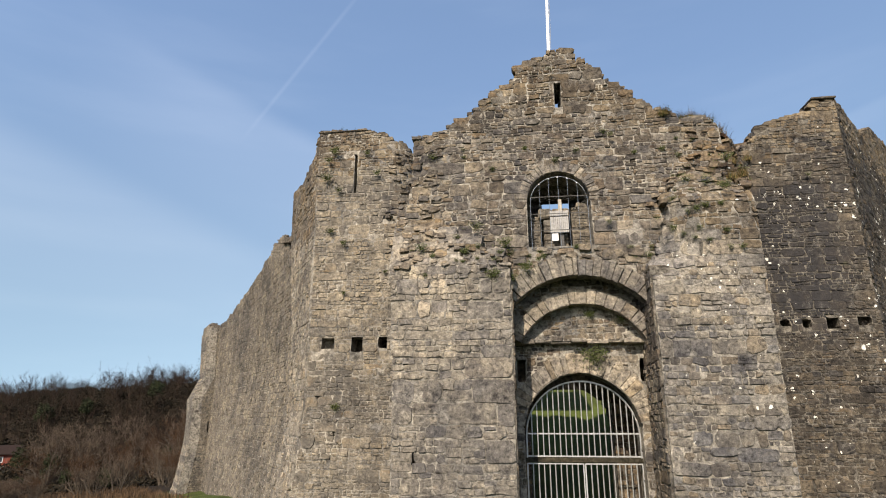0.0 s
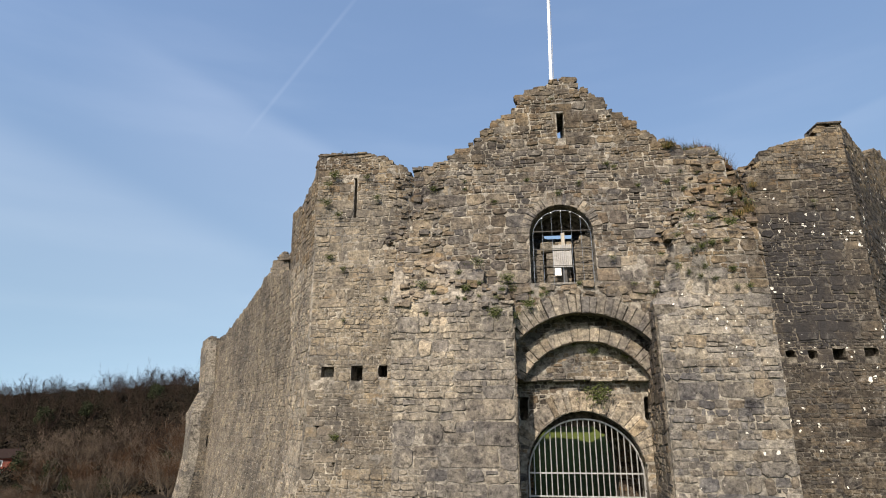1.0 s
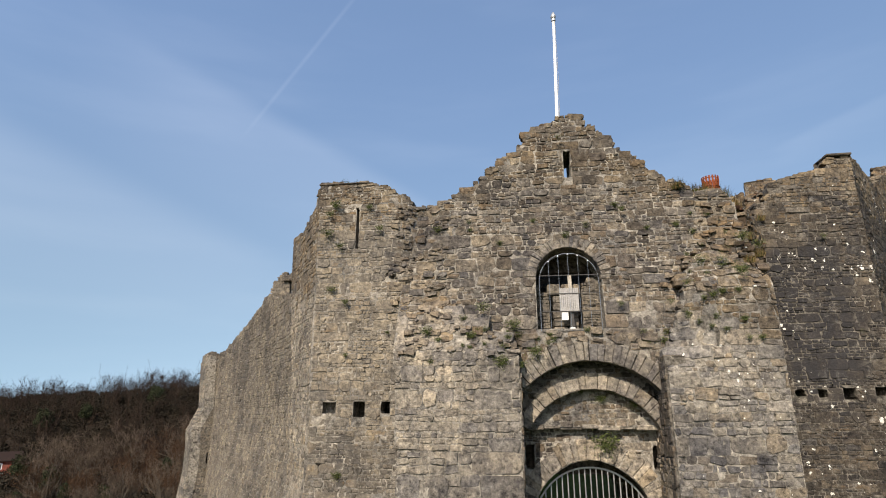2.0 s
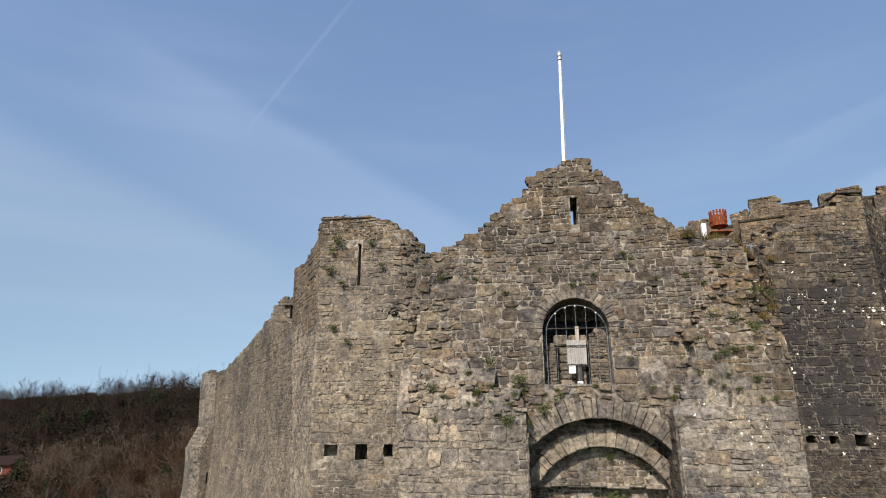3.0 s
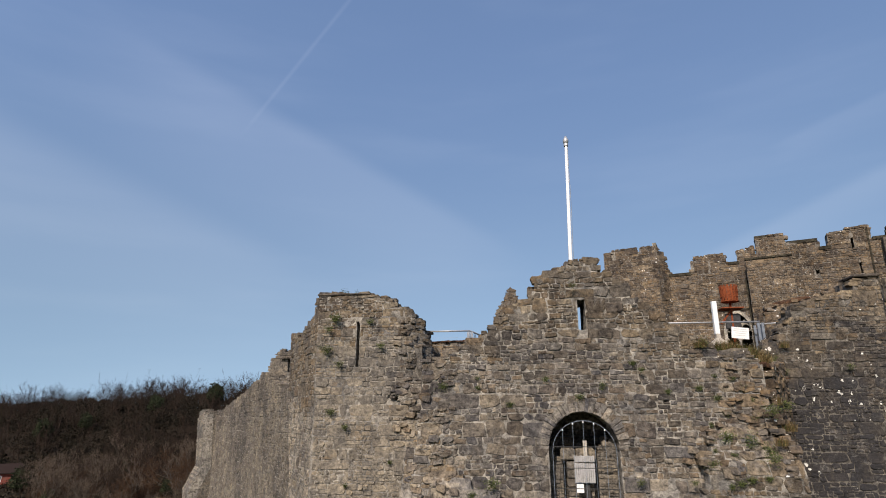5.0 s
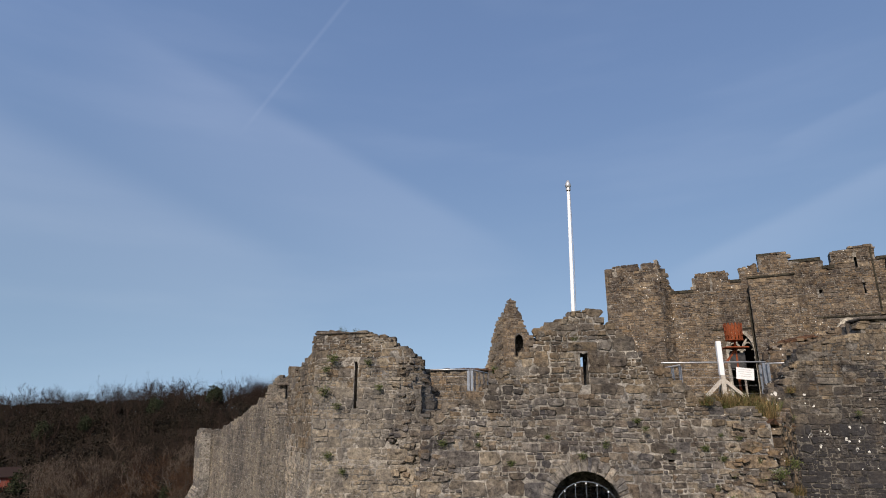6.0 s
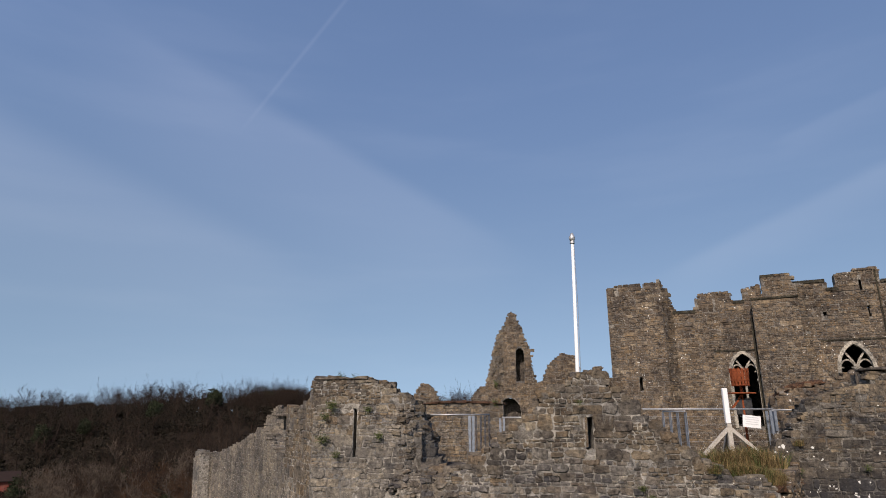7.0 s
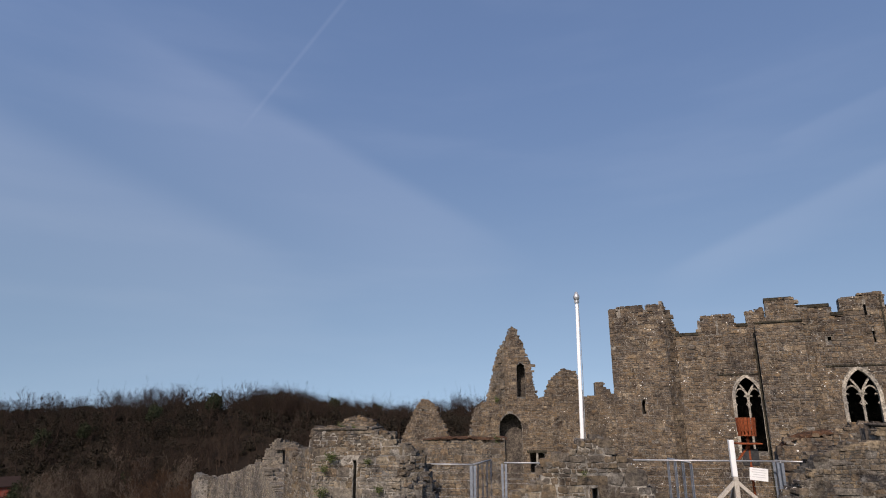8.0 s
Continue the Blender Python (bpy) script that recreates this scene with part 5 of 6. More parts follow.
NP = pose(6.13, 17.5, 9.77, 0, 6, 4)
part("panel", moved(box(-0.24, 0.24, -0.008, 0.008, -0.16, 0.16), NP), M_WHITE, notice)
M_INK = plain("faded_ink", (0.38, 0.38, 0.38), (0.55, 0.55, 0.55), 0.8)
for z, w in ((0.1, 0.34), (0.04, 0.38), (-0.02, 0.3), (-0.08, 0.36)):
    part("print_bar", moved(box(-w / 2, w / 2, -0.013, -0.009, z, z + 0.018), NP), M_INK, notice, "faded line of print")

beacon = thing("beacon_brazier", (6.1, 17.95, 8.9), "rusty iron fire basket on a stand", "brazier")
BX, BY = 6.12, 17.95
part("stem", tube([(BX, BY, 8.9), (BX, BY, 10.75)], 0.035, 8), M_RUST, beacon)
part("plate", box(BX - 0.33, BX + 0.3, BY - 0.25, BY + 0.25, 10.52, 10.56, 0.01), M_RUST, beacon)
part("shield", box(BX - 0.2, BX + 0.24, BY - 0.02, BY + 0.02, 9.95, 10.4, 0.015), M_DARK_IRON, beacon, "dark iron sheet")
part("strut", bar((BX - 0.32, BY, 10.1), (BX, BY, 10.5), 0.05, 0.05), M_RUST, beacon)
basket = part("basket", join(*[tube([(BX + 0.24 * math.cos(2 * math.pi * k / 20), BY + 0.24 * math.sin(2 * math.pi * k / 20), z) for k in range(21)], 0.016, 4, False) for z in (10.76, 10.9, 11.04, 11.17)]), M_RUST, beacon)
for k in range(16):
    w = 2 * math.pi * k / 16
    c, s = math.cos(w), math.sin(w)
    part("strip", bar((BX + 0.225 * c, BY + 0.225 * s, 10.74), (BX + 0.25 * c, BY + 0.25 * s, 11.24), 0.055, 0.012, (c, s, 0)), M_RUST, basket)
part("basket_floor", tube([(BX, BY, 10.74), (BX, BY, 10.77)], 0.23, 14), M_RUST, beacon)


# ---- plants on the walls ----
def plant_data(size, leaves, seed, kind):
    rng = random.Random(seed)
    verts, faces = [], []
    for _ in range(leaves):
        if kind == "grass":
            a, lean = rng.uniform(0, 2 * math.pi), rng.uniform(0.1, 1.0)
            b = Vector((rng.uniform(-1, 1) * size * 0.5, rng.uniform(-1, 1) * size * 0.25, 0))
            tip = b + Vector((math.cos(a) * lean, math.sin(a) * lean - 0.3, 1.2)) * size * rng.uniform(0.3, 0.75)
            s = Vector((-math.sin(a), math.cos(a), 0)) * 0.008
            mid = (b + tip) / 2 + Vector((0, 0, size * 0.12))
            k = len(verts)
            verts += [b - s, b + s, mid + s, mid - s, tip]
            faces += [(k, k + 1, k + 2, k + 3), (k + 3, k + 2, k + 4)]
        else:
            c = Vector((rng.gauss(0, 0.26), -abs(rng.gauss(0, 0.2)), rng.gauss(0, 0.22))) * size
            u = Vector([rng.gauss(0, 1) for _ in range(3)]).normalized() * size * rng.uniform(0.03, 0.075)
            w = u.orthogonal() * rng.uniform(0.5, 0.9)
            k = len(verts)
            verts += [c - u, c + w * 0.6, c + u, c - w * 0.6]
            faces.append((k, k + 1, k + 2, k + 3))
    return verts, faces


def wall_plant(kind):
    label = {"herb": "small green leafy plant growing from the wall", "grass": "dry grass tuft growing on the wall top", "moss": "low mossy green clump on the stones"}[kind]
    ob = thing("wall_plant", (0, 0, 0), label, "plant", "plants on the walls")
    if kind == "grass":
        part("dry_clump", plant_data(1, 170, 5, "grass"), M_STRAW, ob)
        part("green_clump", plant_data(0.8, 70, 6, "grass"), M_LEAF, ob)
    else:
        part("foliage", plant_data(1, 380 if kind == "herb" else 260, 7 if kind == "herb" else 9, "herb"), M_LEAF, ob)
    return ob


PLANTS = {
    "herb": [(0.3, 12.25, 5.28, 0.28), (-0.42, 11.9, 5.05, 0.3), (-0.05, 12.05, 5.0, 0.26), (1.62, 12.95, 4.35, 0.22), (1.68, 13.1, 3.48, 0.5), (1.2, 12.9, 4.5, 0.14), (2.3, 12.9, 4.25, 0.2),
             (-0.15, 12.3, 5.85, 0.3), (2.08, 12.35, 6.25, 0.16), (-5.35, 16.2, 10.2, 0.35), (-5.55, 16.2, 9.9, 0.25), (-5.2, 16.2, 8.9, 0.25), (-4.95, 16.2, 7.2, 0.2), (-5.4, 16.25, 7.6, 0.25),
             (-5.6, 16.2, 9.3, 0.35), (-4.0, 16.2, 9.4, 0.25), (-5.0, 16.3, 2.5, 0.25), (3.7, 12.2, 7.1, 0.3), (4.35, 11.75, 6.75, 0.25), (3.4, 12.1, 6.6, 0.22), (4.3, 11.8, 5.45, 0.15), (4.55, 11.8, 5.45, 0.15),
             (-1.95, 12.0, 5.7, 0.25), (-0.8, 12.2, 6.2, 0.3), (-1.0, 12.0, 5.6, 0.2), (0.55, 12.3, 5.45, 0.14), (1.0, 12.5, 10.2, 0.16), (2.3, 12.5, 8.4, 0.15), (-1.8, 12.6, 8.1, 0.2), (3.1, 12.3, 5.0, 0.25),
             (-4.35, 16.25, 10.1, 0.22), (6.6, 16.2, 8.6, 0.22), (8.2, 16.2, 8.7, 0.2), (-4.9, 16.25, 5.7, 0.14), (-3.7, 16.25, 6.3, 0.14), (5.3, 13.3, 7.7, 0.3), (4.65, 12.3, 7.6, 0.28)],
    "moss": [(-5.2, 16.5, 10.95, 0.3), (-4.8, 16.5, 10.93, 0.25), (3.6, 12.6, 8.95, 0.25), (-2.0, 51.8, 12.4, 0.6), (4.4, 12.1, 6.85, 0.3), (4.1, 12.1, 7.05, 0.3), (-1.1, 23.6, 10.38, 0.3)],
    "grass": [(4.15, 12.95, 8.62, 0.3), (4.55, 13.0, 8.55, 0.3), (4.6, 11.95, 6.95, 0.22), (5.0, 12.5, 7.2, 0.26), (4.95, 12.9, 7.7, 0.26), (6.7, 16.2, 9.2, 0.25), (3.55, 12.6, 8.85, 0.25),
              (4.0, 12.95, 8.72, 0.36), (4.3, 13.05, 8.68, 0.42), (4.55, 13.15, 8.6, 0.45), (4.8, 13.3, 8.45, 0.5), (4.95, 13.6, 8.42, 0.5), (5.15, 13.95, 8.45, 0.5), (4.6, 13.6, 8.5, 0.5)]}
sprout = random.Random(63)
for P, u0, u1, v0, v1, count in ((FACADE, -1.2, 3.0, 5.45, 5.75, 12), (RPIER, 3.0, 4.6, 5.6, 7.2, 16), (FACADE, 3.4, 4.6, 7.3, 8.5, 9), (LPIER, -2.3, -0.2, 5.0, 6.2, 10), (FACADE, -2.0, 3.6, 7.6, 8.6, 8)):
    for _ in range(count):
        p = P(sprout.uniform(u0, u1), sprout.uniform(v0, v1), 0.02)
        PLANTS["herb" if sprout.random() < 0.6 else "moss"].append((p.x, p.y, p.z, sprout.uniform(0.1, 0.2)))
for kind, places in PLANTS.items():
    first = wall_plant(kind)
    for k, (x, y, z, s) in enumerate(places):
        m = pose(x, y, z, 0, 0, (k * 67) % 50 - 25) @ Matrix.Diagonal((s, s, s, 1))
        if k == 0:
            first.matrix_basis = m
            for ob in first.children:
                ob.matrix_parent_inverse = Matrix.Identity(4)
        else:
            c = copy_thing(first, Matrix.Identity(4))
            c.matrix_basis = m

grass_bank = thing("grass_bank", (5.4, 15.8, 8.4), "bank of long dry and green grass on the broken wall top", "grass")
turf_strip("mound", [(4.2, 15.4, 8.3), (5.3, 15.8, 8.4), (6.1, 16.3, 8.4)], 1.2, 0.28, M_SOD, grass_bank, 9)
turf_strip("mound", [(4.0, 13.1, 8.6), (4.7, 13.25, 8.5), (5.3, 14.2, 8.4)], 0.7, 0.2, M_SOD, grass_bank, 12)
bank_rng = random.Random(31)
for k in range(46):
    x = bank_rng.uniform(4.05, 5.25)
    y = 13.05 + max(0.0, x - 4.6) * 1.5 + bank_rng.uniform(-0.2, 0.25)
    m = pose(x, y, 8.68 - 0.15 * max(0.0, x - 4.4) + bank_rng.uniform(-0.08, 0.05), 0, 0, bank_rng.uniform(0, 360)) @ Matrix.Diagonal((*[bank_rng.uniform(0.28, 0.46)] * 3, 1))
    part("grass_clump", moved(plant_data(1, 80, 700 + k, "grass"), m), M_LEAF if k % 3 == 0 else M_STRAW, grass_bank)
for k in range(52):
    x = bank_rng.uniform(4.25, 6.1)
    y = 15.85 + (x - 5.3) * 0.45 + bank_rng.uniform(-0.5, 0.5)
    m = pose(x, y, 8.58 + bank_rng.uniform(-0.08, 0.1), 0, 0, bank_rng.uniform(0, 360)) @ Matrix.Diagonal((*[bank_rng.uniform(0.5, 0.78)] * 3, 1))
    part("grass_clump", moved(plant_data(1, 90, 400 + k, "grass"), m), M_STRAW if k % 4 else M_LEAF, grass_bank)


# ---- trees ----
def bark_material(name, a, b):
    n = Nodes(name, 0.95)
    f = n.noise(3, 5, 0.7)
    r = n.add("ShaderNodeNewGeometry").outputs["Random Per Island"]
    return n.done(n.mix(n.math("ADD", n.math("MULTIPLY", f, 0.5), n.math("MULTIPLY", r, 0.5)), a, b))


M_BARK = bark_material("bark", (0.03, 0.025, 0.02), (0.1, 0.082, 0.064))
# these twigs are darkened in colour for the shade between the crowns
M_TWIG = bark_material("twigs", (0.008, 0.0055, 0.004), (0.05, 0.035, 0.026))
M_TWIG_PALE = bark_material("pale_twigs", (0.03, 0.023, 0.018), (0.16, 0.122, 0.09))
M_TWIG_RED = bark_material("reddish_twigs", (0.014, 0.008, 0.005), (0.1, 0.057, 0.033))


def grow(rng, height, spread, levels, twig_sides=3, lean=0.0):
    """A bare tree: trunk and limbs, and twigs, as two sets of tapered tubes."""
    limbs, twigs = [], []

    def branch(p, d, length, r, level):
        pts, rad = [p], [r]
        q, dd = p, d
        steps = 4 if level < 2 else 3
        for i in range(steps):
            dd = (dd + Vector([rng.gauss(0, 0.14 + 0.05 * level) for _ in range(3)]) + Vector((0, 0, 0.07))).normalized()
            q = q + dd * length / steps
            pts.append(q)
            rad.append(r * (1 - 0.6 * (i + 1) / steps))
        (limbs if level < 2 else twigs).append((pts, rad))
        if level < levels:
            for _ in range(rng.randint(3, 5) if level else rng.randint(5, 8)):
                s = rng.uniform(0.3, 1.0)
                k = min(steps - 1, int(s * steps))
                start = pts[k].lerp(pts[k + 1], s * steps - k)
                side = Vector([rng.gauss(0, 1) for _ in range(3)])
                side = (side - side.project(dd)).normalized()
                nd = (dd * (1 - spread) + side * spread + Vector((0, 0, 0.22))).normalized()
                branch(start, nd, length * rng.uniform(0.45, 0.72), rad[k] * 0.55, level + 1)

    for _ in range(1 if lean == 0 else 5):
        d = Vector((rng.gauss(0, lean), rng.gauss(0, lean), 1)).normalized()
        branch(Vector((rng.gauss(0, lean), rng.gauss(0, lean), -0.3)), d, height * 0.5, height * 0.016, 0)
    big = join(*[tube(p, r, 4, False) for p, r in limbs])
    sv, sf = [], []
    for p, r in twigs:
        # a twig is two crossed slivers from its foot to its tip
        for turn in ((p[-1] - p[0]).orthogonal().normalized(), (p[-1] - p[0]).cross((p[-1] - p[0]).orthogonal()).normalized()):
            w = max(0.014, r[0]) * turn
            k = len(sv)
            sv += [p[0] - w, p[0] + w, p[len(p) // 2] + w * 0.7, p[len(p) // 2] - w * 0.7, p[-1]]
            sf += [(k, k + 1, k + 2, k + 3), (k + 3, k + 2, k + 4)]
    return big, (sv, sf)


def leaf_clumps(rng, count, size, spread, centre):
    verts, faces = [], []
    for _ in range(count):
        u, a = rng.random() ** 0.4, rng.uniform(0, 2 * math.pi)
        h = rng.uniform(-1, 1)
        c = Vector((math.cos(a) * math.sqrt(1 - h * h) * u, math.sin(a) * math.sqrt(1 - h * h) * u, h * u * 0.8))
        lump = 0.75 + 0.4 * noise.noise(c * 2.4 + Vector((count, 0, 0)))
        c = Vector(centre) + Vector((c.x * spread[0], c.y * spread[1], c.z * spread[2])) * lump
        d = Vector([rng.gauss(0, 1) for _ in range(3)]).normalized() * size * rng.uniform(0.5, 1.3)
        w = d.orthogonal() * 0.7
        k = len(verts)
        verts += [c - d, c + w, c + d, c - w]
        faces.append((k, k + 1, k + 2, k + 3))
    return verts, faces


tree_rng = random.Random(77)
BARE = [grow(random.Random(s), 9.0, 0.55, 4) for s in (1, 2, 3)]
SHRUB = [grow(random.Random(s), 6.0, 0.42, 3, 3, 0.28) for s in (4, 5)]


def tree_kind(data, twig, label, category, group, name="tree"):
    ob = thing(name, (0, 0, 0), label, category, group)
    part("trunk", data[0], M_BARK, ob)
    part("crown", data[1], twig, ob)
    return ob


def plant_trees(first, places):
    for k, (x, y, s, dz) in enumerate(places):
        m = pose(x, y, ground_height(x, y) + dz, 0, 0, (k * 137) % 360) @ Matrix.Diagonal((s, s, s, 1))
        if k == 0:
            first.matrix_basis = m
        else:
            copy_thing(first, Matrix.Identity(4)).matrix_basis = m


for ob, twig in ((0, M_TWIG), (1, M_TWIG_RED), (2, M_TWIG_PALE)):
    kind = tree_kind(BARE[ob], twig, "bare leafless winter tree on the wooded slope", "tree", "bare trees on the slope")
    spots = []
    for k in range(22):
        y = tree_rng.uniform(70, 132)
        x = -(y * tree_rng.uniform(0.56, 0.84))
        spots.append((x, y, tree_rng.uniform(0.7, 1.15), -0.2))
    plant_trees(kind, spots)
for ob, twig in ((0, M_TWIG_RED), (1, M_TWIG_PALE)):
    kind = tree_kind(SHRUB[ob], twig, "leggy bare brown shrub with many thin stems", "shrub", "shrubs on the slope", "shrub")
    spots = []
    for k in range(48):
        lane = tree_rng.uniform(0.56, 0.97)
        y = tree_rng.uniform(46, 118 if lane < 0.86 else 62)
        spots.append((-y * lane, y, tree_rng.uniform(0.45, 1.0) if lane < 0.83 else tree_rng.uniform(0.3, 0.45), -0.2))
    plant_trees(kind, spots)
M_IVY_DARK = foliage("dark_ivy", (0.008, 0.011, 0.005), (0.035, 0.042, 0.02))
for k, (x, y, s) in enumerate(((-63, 78, 0.9), (-50, 84, 0.6), (-86, 128, 0.8), (-44, 62, 0.45), (-105.5, 121, 1.25), (-128, 152, 1.5), (-100, 158, 1.4), (-70, 165, 1.3), (-52, 168, 1.4), (-40, 170, 1.2), (-118, 155, 1.2), (-84, 160, 1.5), (-58, 66.5, 0.4), (-54.5, 70, 0.5), (-40, 57, 0.36))):
    r = random.Random(300 + k)
    ob = thing("ivy_tree", (0, 0, 0), "dark evergreen ivy-covered tree on the slope", "tree", "evergreen trees on the slope")
    part("trunk", grow(r, 6, 0.4, 1)[0], M_BARK, ob)
    part("crown", leaf_clumps(r, 2600, 0.13, (2.0, 2.0, 3.0), (0, 0, 3.2)), M_IVY_DARK, ob)
    ob.matrix_basis = pose(x, y, ground_height(x, y) - 0.2) @ Matrix.Diagonal((s, s, s, 1))


def far_woods():
    """The woods on the hill: bare crowns and undergrowth, too many to count."""
    rng = np.random.default_rng(5)
    shapes = []
    for s in (11, 12, 13, 14):
        big, small = grow(random.Random(s), 8.0, 0.5, 2)
        v, f = join(big, small)
        shapes.append((np.array([tuple(p) for p in v]), np.array([p for p in f if len(p) == 4] + [p for p in f if len(p) == 3 for p in [(*p, -1)]])))
    fine = []
    for s in (15, 16, 17):
        v, f = grow(random.Random(s), 8.5, 0.55, 3)[1]
        fine.append((np.array([tuple(p) for p in v]), np.array([p if len(p) == 4 else (*p, -1) for p in f])))
    vs, fs, k = [], [], 0
    for n in range(3450):
        # the last of them close the skyline to the right of the hill
        q = 92 + 96 * rng.random() ** 0.8 if n < 2150 else rng.uniform(160, 186)
        x = rng.uniform(-190, 40) if n < 2150 else rng.uniform(-80, 30)
        y = q - 0.25 * (x + 118) + 8
        if (-x > 0.84 * y and y < 140) or (x < -106 and y < 140) or y > 205 or (x > -56 and y < 100):
            continue
        crest = 158 < q < 186 and rng.random() < 0.75
        v, f = fine[rng.integers(3)] if crest else shapes[rng.integers(4)]
        s, a = (0.95 + 0.6 * noise.noise((x * 0.06, y * 0.06, 1))) * rng.uniform(0.7, 1.45) * (1.0 - 0.22 * smooth(-75, -35, x)), rng.uniform(0, 6.28)
        c, sn = math.cos(a) * s, math.sin(a) * s
        w = np.stack([v[:, 0] * c - v[:, 1] * sn, v[:, 0] * sn + v[:, 1] * c, v[:, 2] * s], 1) + (x, y, ground_height(x, y) - 0.2)
        vs.append(w)
        fs += [tuple(int(i) + k for i in p if i >= 0) for p in f]
        k += len(v)
    verts = np.concatenate(vs)
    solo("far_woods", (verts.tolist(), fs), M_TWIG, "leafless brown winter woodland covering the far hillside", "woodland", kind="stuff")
    verts, faces, r = [], [], random.Random(8)
    for _ in range(900):
        q = 90 + 96 * r.random()
        x = r.uniform(-190, 25)
        y = q - 0.25 * (x + 118) + 8
        if (-x > 0.84 * y and y < 140) or y > 200 or (x > -56 and y < 100):
            continue
        g, s = ground_height(x, y), 0.35 + 0.85 * r.random() ** 2
        if q > 146 and r.random() < 0.4:
            d = leaf_clumps(r, 220, 0.18, (2.9 * s + 0.8, 2.9 * s + 0.8, 2.2 * s + 0.8), (x, y, g + r.uniform(1.0, 3.4) * (1.0 - 0.4 * smooth(-75, -35, x))))
        else:
            d = leaf_clumps(r, int(110 + 150 * s), 0.2, (3.4 * s, 3.4 * s, 2.8 * s), (x, y, g + 1.5 * s))
        verts, faces = join((verts, faces), d) if len(verts) < 400 else (verts + d[0], faces + [tuple(i + len(verts) for i in p) for p in d[1]])
    for _ in range(760):
        x = r.uniform(-190, 35)
        y = r.uniform(156, 184) - 0.25 * (x + 118)
        d = leaf_clumps(r, 150, 0.19, (3.2, 3.2, 1.7), (x, y, ground_height(x, y) + r.uniform(0.7, 3.4)))
        faces += [tuple(i + len(verts) for i in p) for p in d[1]]
        verts += d[0]
    for n in range(1000):
        lane, y = r.uniform(0.54, 0.99), r.uniform(58, 112) if n < 420 else r.uniform(95, 165)
        x = -lane * y
        big = 0.0 if n < 420 else r.random()
        d = leaf_clumps(r, 60, 0.13 + 0.1 * big, (2.2 + big, 2.2 + big, 0.7 + 1.4 * big), (x, y, ground_height(x, y) + 0.25 + big))
        faces += [tuple(i + len(verts) for i in p) for p in d[1]]
        verts += d[0]
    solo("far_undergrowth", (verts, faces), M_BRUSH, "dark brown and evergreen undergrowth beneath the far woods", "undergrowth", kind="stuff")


# brush colour lowered to hold the woods' own shade
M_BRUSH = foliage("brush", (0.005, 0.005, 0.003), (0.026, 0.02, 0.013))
far_woods()


def bracken_bank():
    r = random.Random(21)
    verts, faces = [], []
    for _ in range(13000):
        y = 25 + 40 * r.random()
        x = -(6.5 + (y - 16.3) * 0.72) - abs(r.gauss(0, 1)) * (2.5 + (y - 20) * 0.35) - 0.8
        z = ground_height(x, y)
        a = r.uniform(0, 6.28)
        b = Vector((x, y, z - 0.05))
        tip = b + Vector((math.cos(a) * 0.3, math.sin(a) * 0.3, 1)) * r.uniform(0.12, 0.5)
        s = Vector((-math.sin(a), math.cos(a), 0)) * r.uniform(0.01, 0.03)
        k = len(verts)
        verts += [b - s, b + s, tip]
        faces.append((k, k + 1, k + 2))
    solo("bracken", (verts, faces), M_BRACKEN, "dead rusty bracken and long grass on the bank", "bracken", kind="stuff")


bracken_bank()


# ---- the house and the shed on the slope ----
def brick_material():
    n = Nodes("red_brick", 0.9)
    b = n.add("ShaderNodeTexBrick")
    b.inputs["Color1"].default_value, b.inputs["Color2"].default_value, b.inputs["Mortar"].default_value = (0.14, 0.03, 0.02, 1), (0.19, 0.046, 0.028, 1), (0.14, 0.1, 0.085, 1)
    b.inputs["Scale"].default_value = 4.0
    n.link(n.stretch((1, 1, 1)), b.inputs["Vector"])
    return n.done(n.mix(1.0, b.outputs[0], n.ramp(n.noise(0.8), [(0.3, 0.8), (0.7, 1.15)]), "MULTIPLY"))


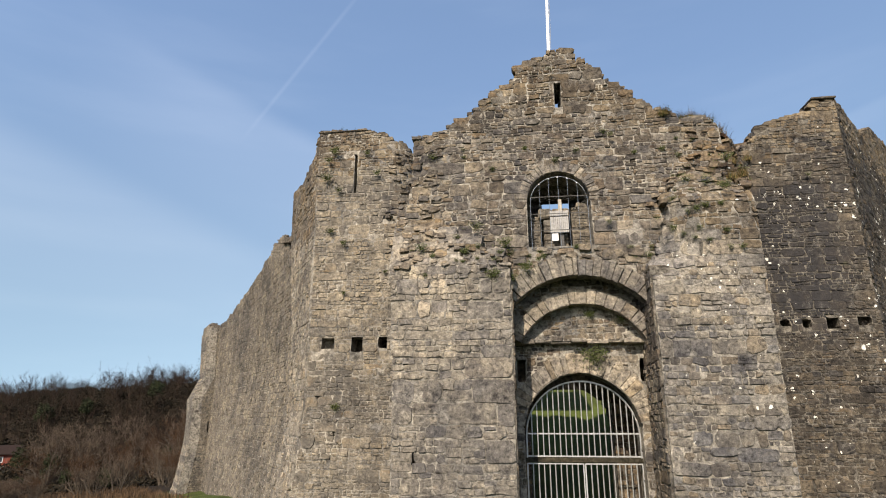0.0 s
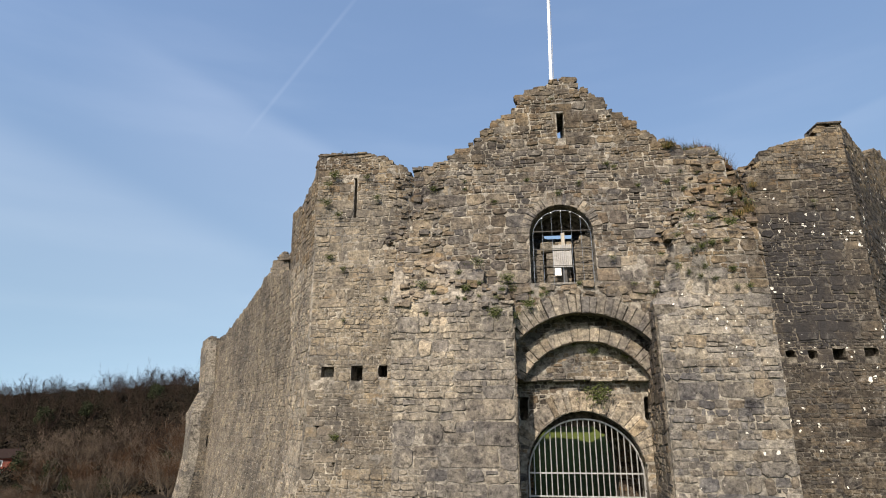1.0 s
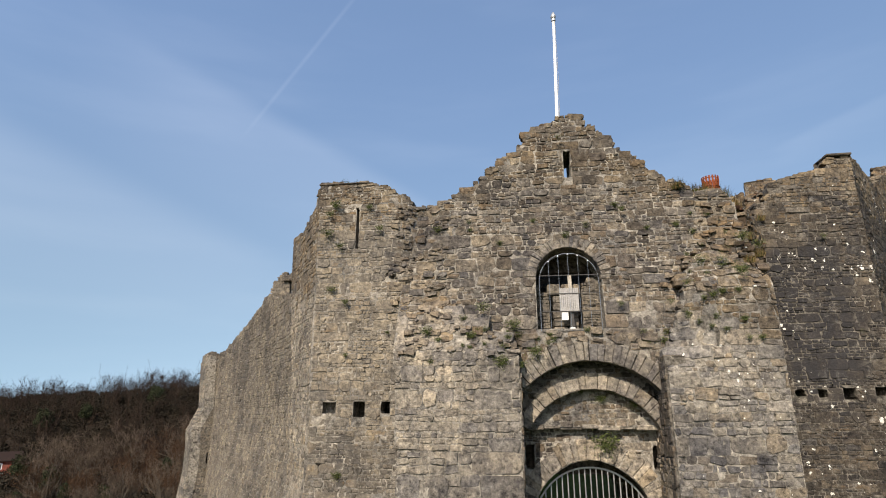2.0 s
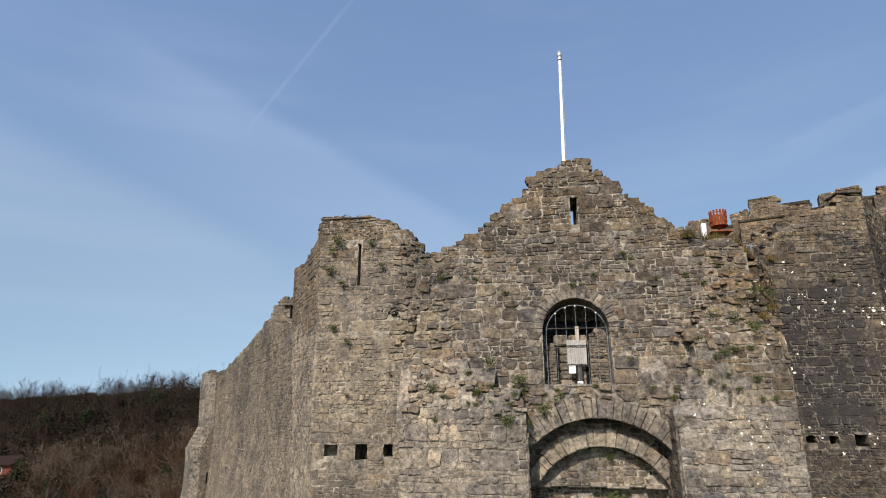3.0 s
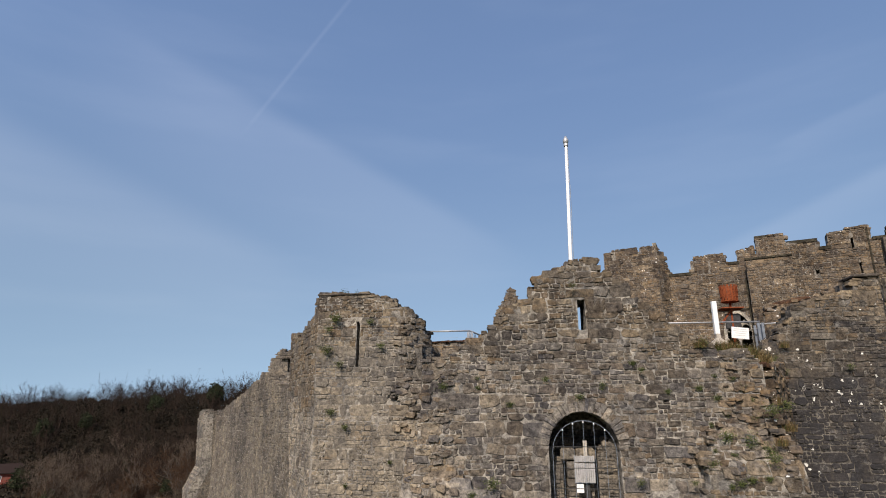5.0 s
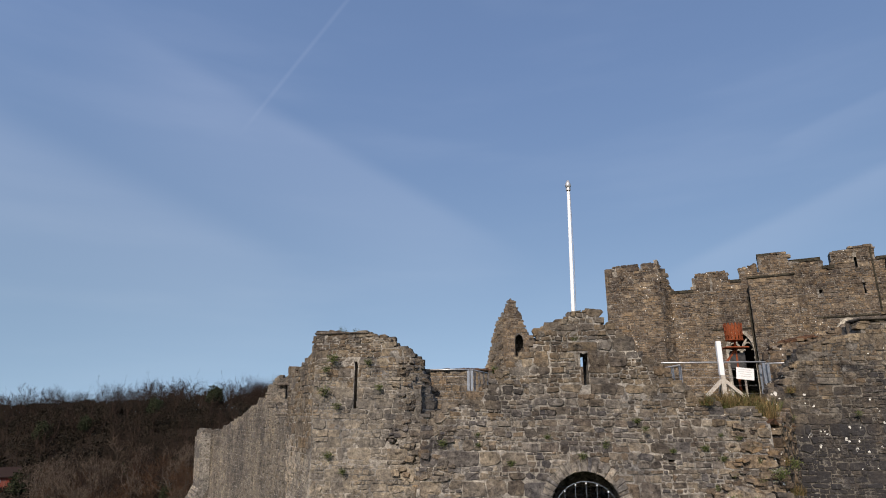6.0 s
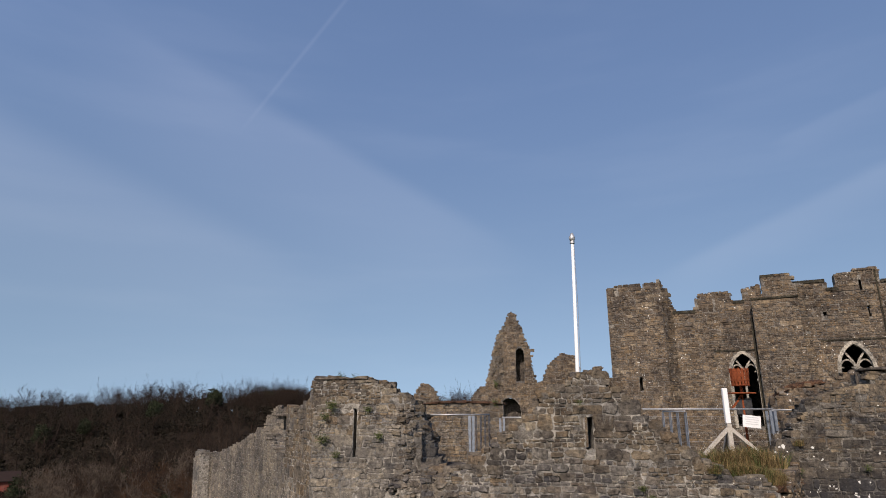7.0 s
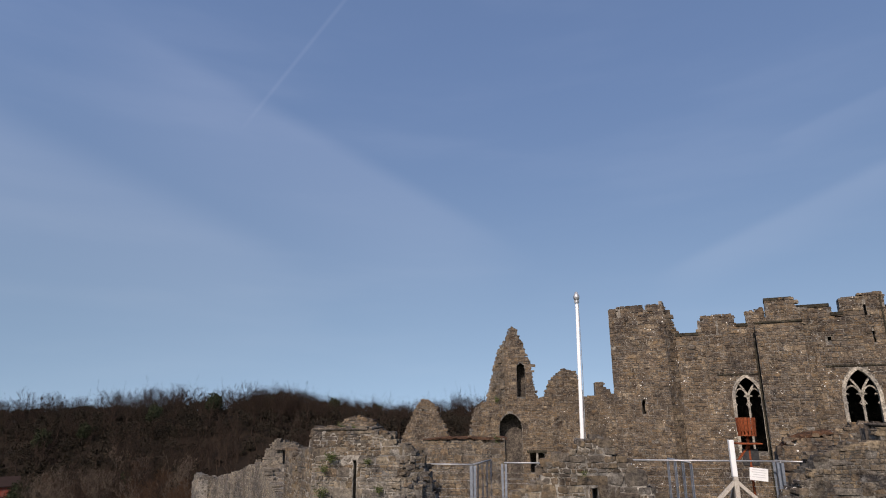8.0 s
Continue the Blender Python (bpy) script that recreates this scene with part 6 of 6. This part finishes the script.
M_BRICK = brick_material()
M_TILES = plain("roof_tiles", (0.014, 0.009, 0.008), (0.03, 0.019, 0.016), 0.95)
M_GLASS = plain("window_glass", (0.03, 0.035, 0.04), (0.05, 0.055, 0.06), 0.08)
HOUSE = pose(-114.6, 131, -10.4, 0, 0, 41)   # local x along the front, whose corner is the origin
house = thing("house", (-116, 129, -10.9), "red brick house with white windows and a dark tiled roof", "house")
part("wall", moved(box(-11, 0, 0, 7, -1.6, 5.5), HOUSE), M_BRICK, house)
roof_v = [(-11.4, -0.5, 5.5), (0.4, -0.5, 5.5), (0.4, 7.5, 5.5), (-11.4, 7.5, 5.5), (-11.4, 3.5, 7.3), (0.4, 3.5, 7.3), (-11.4, -0.5, 5.3), (0.4, -0.5, 5.3), (0.4, 7.5, 5.3), (-11.4, 7.5, 5.3)]
part("roof", moved((roof_v, [(0, 1, 5, 4), (2, 3, 4, 5), (1, 2, 5), (3, 0, 4), (6, 9, 8, 7), (0, 6, 7, 1), (1, 7, 8, 2), (2, 8, 9, 3), (3, 9, 6, 0)]), HOUSE), M_TILES, house)
for x0, x1, z0, z1 in ((-5.4, -3.2, 3.6, 4.9), (-5.4, -3.2, 0.8, 2.5), (-9.4, -7.4, 3.6, 4.9)):
    win = part("window", moved(join(box(x0, x1, -0.1, 0.05, z0, z0 + 0.12), box(x0, x1, -0.1, 0.05, z1 - 0.12, z1), box(x0, x0 + 0.12, -0.1, 0.05, z0, z1), box(x1 - 0.12, x1, -0.1, 0.05, z0, z1),
                                    box((x0 + x1) / 2 - 0.06, (x0 + x1) / 2 + 0.06, -0.1, 0.05, z0, z1)), HOUSE), M_WHITE, house, "white window frame")
    part("pane", moved(box(x0 + 0.1, x1 - 0.1, -0.05, 0.02, z0 + 0.1, z1 - 0.1), HOUSE), M_GLASS, win)
part("canopy", moved(box(-5.8, -2.8, -0.8, 0, 2.7, 2.9), HOUSE), M_WHITE, house, "white porch canopy")
SHED = pose(-60.4, 70, -9.6)
shed = thing("shed", (-59, 71, -8.95), "grey felt-roofed garden shed", "shed")
part("wall", moved(box(-2.8, 2.8, 0, 3, 0, 2.5), SHED), M_WOOD, shed)
part("roof", moved(([(-3.2, -0.3, 2.55), (3.2, -0.3, 2.55), (3.2, 3.3, 3.7), (-3.2, 3.3, 3.7), (-3.2, -0.3, 2.45), (3.2, -0.3, 2.45), (3.2, 3.3, 3.6), (-3.2, 3.3, 3.6)],
                    [(0, 1, 2, 3), (7, 6, 5, 4), (0, 4, 5, 1), (1, 5, 6, 2), (2, 6, 7, 3), (3, 7, 4, 0)]), SHED), plain("roof_felt", (0.06, 0.063, 0.067), (0.1, 0.105, 0.11), 0.9), shed)

lay_pieces()
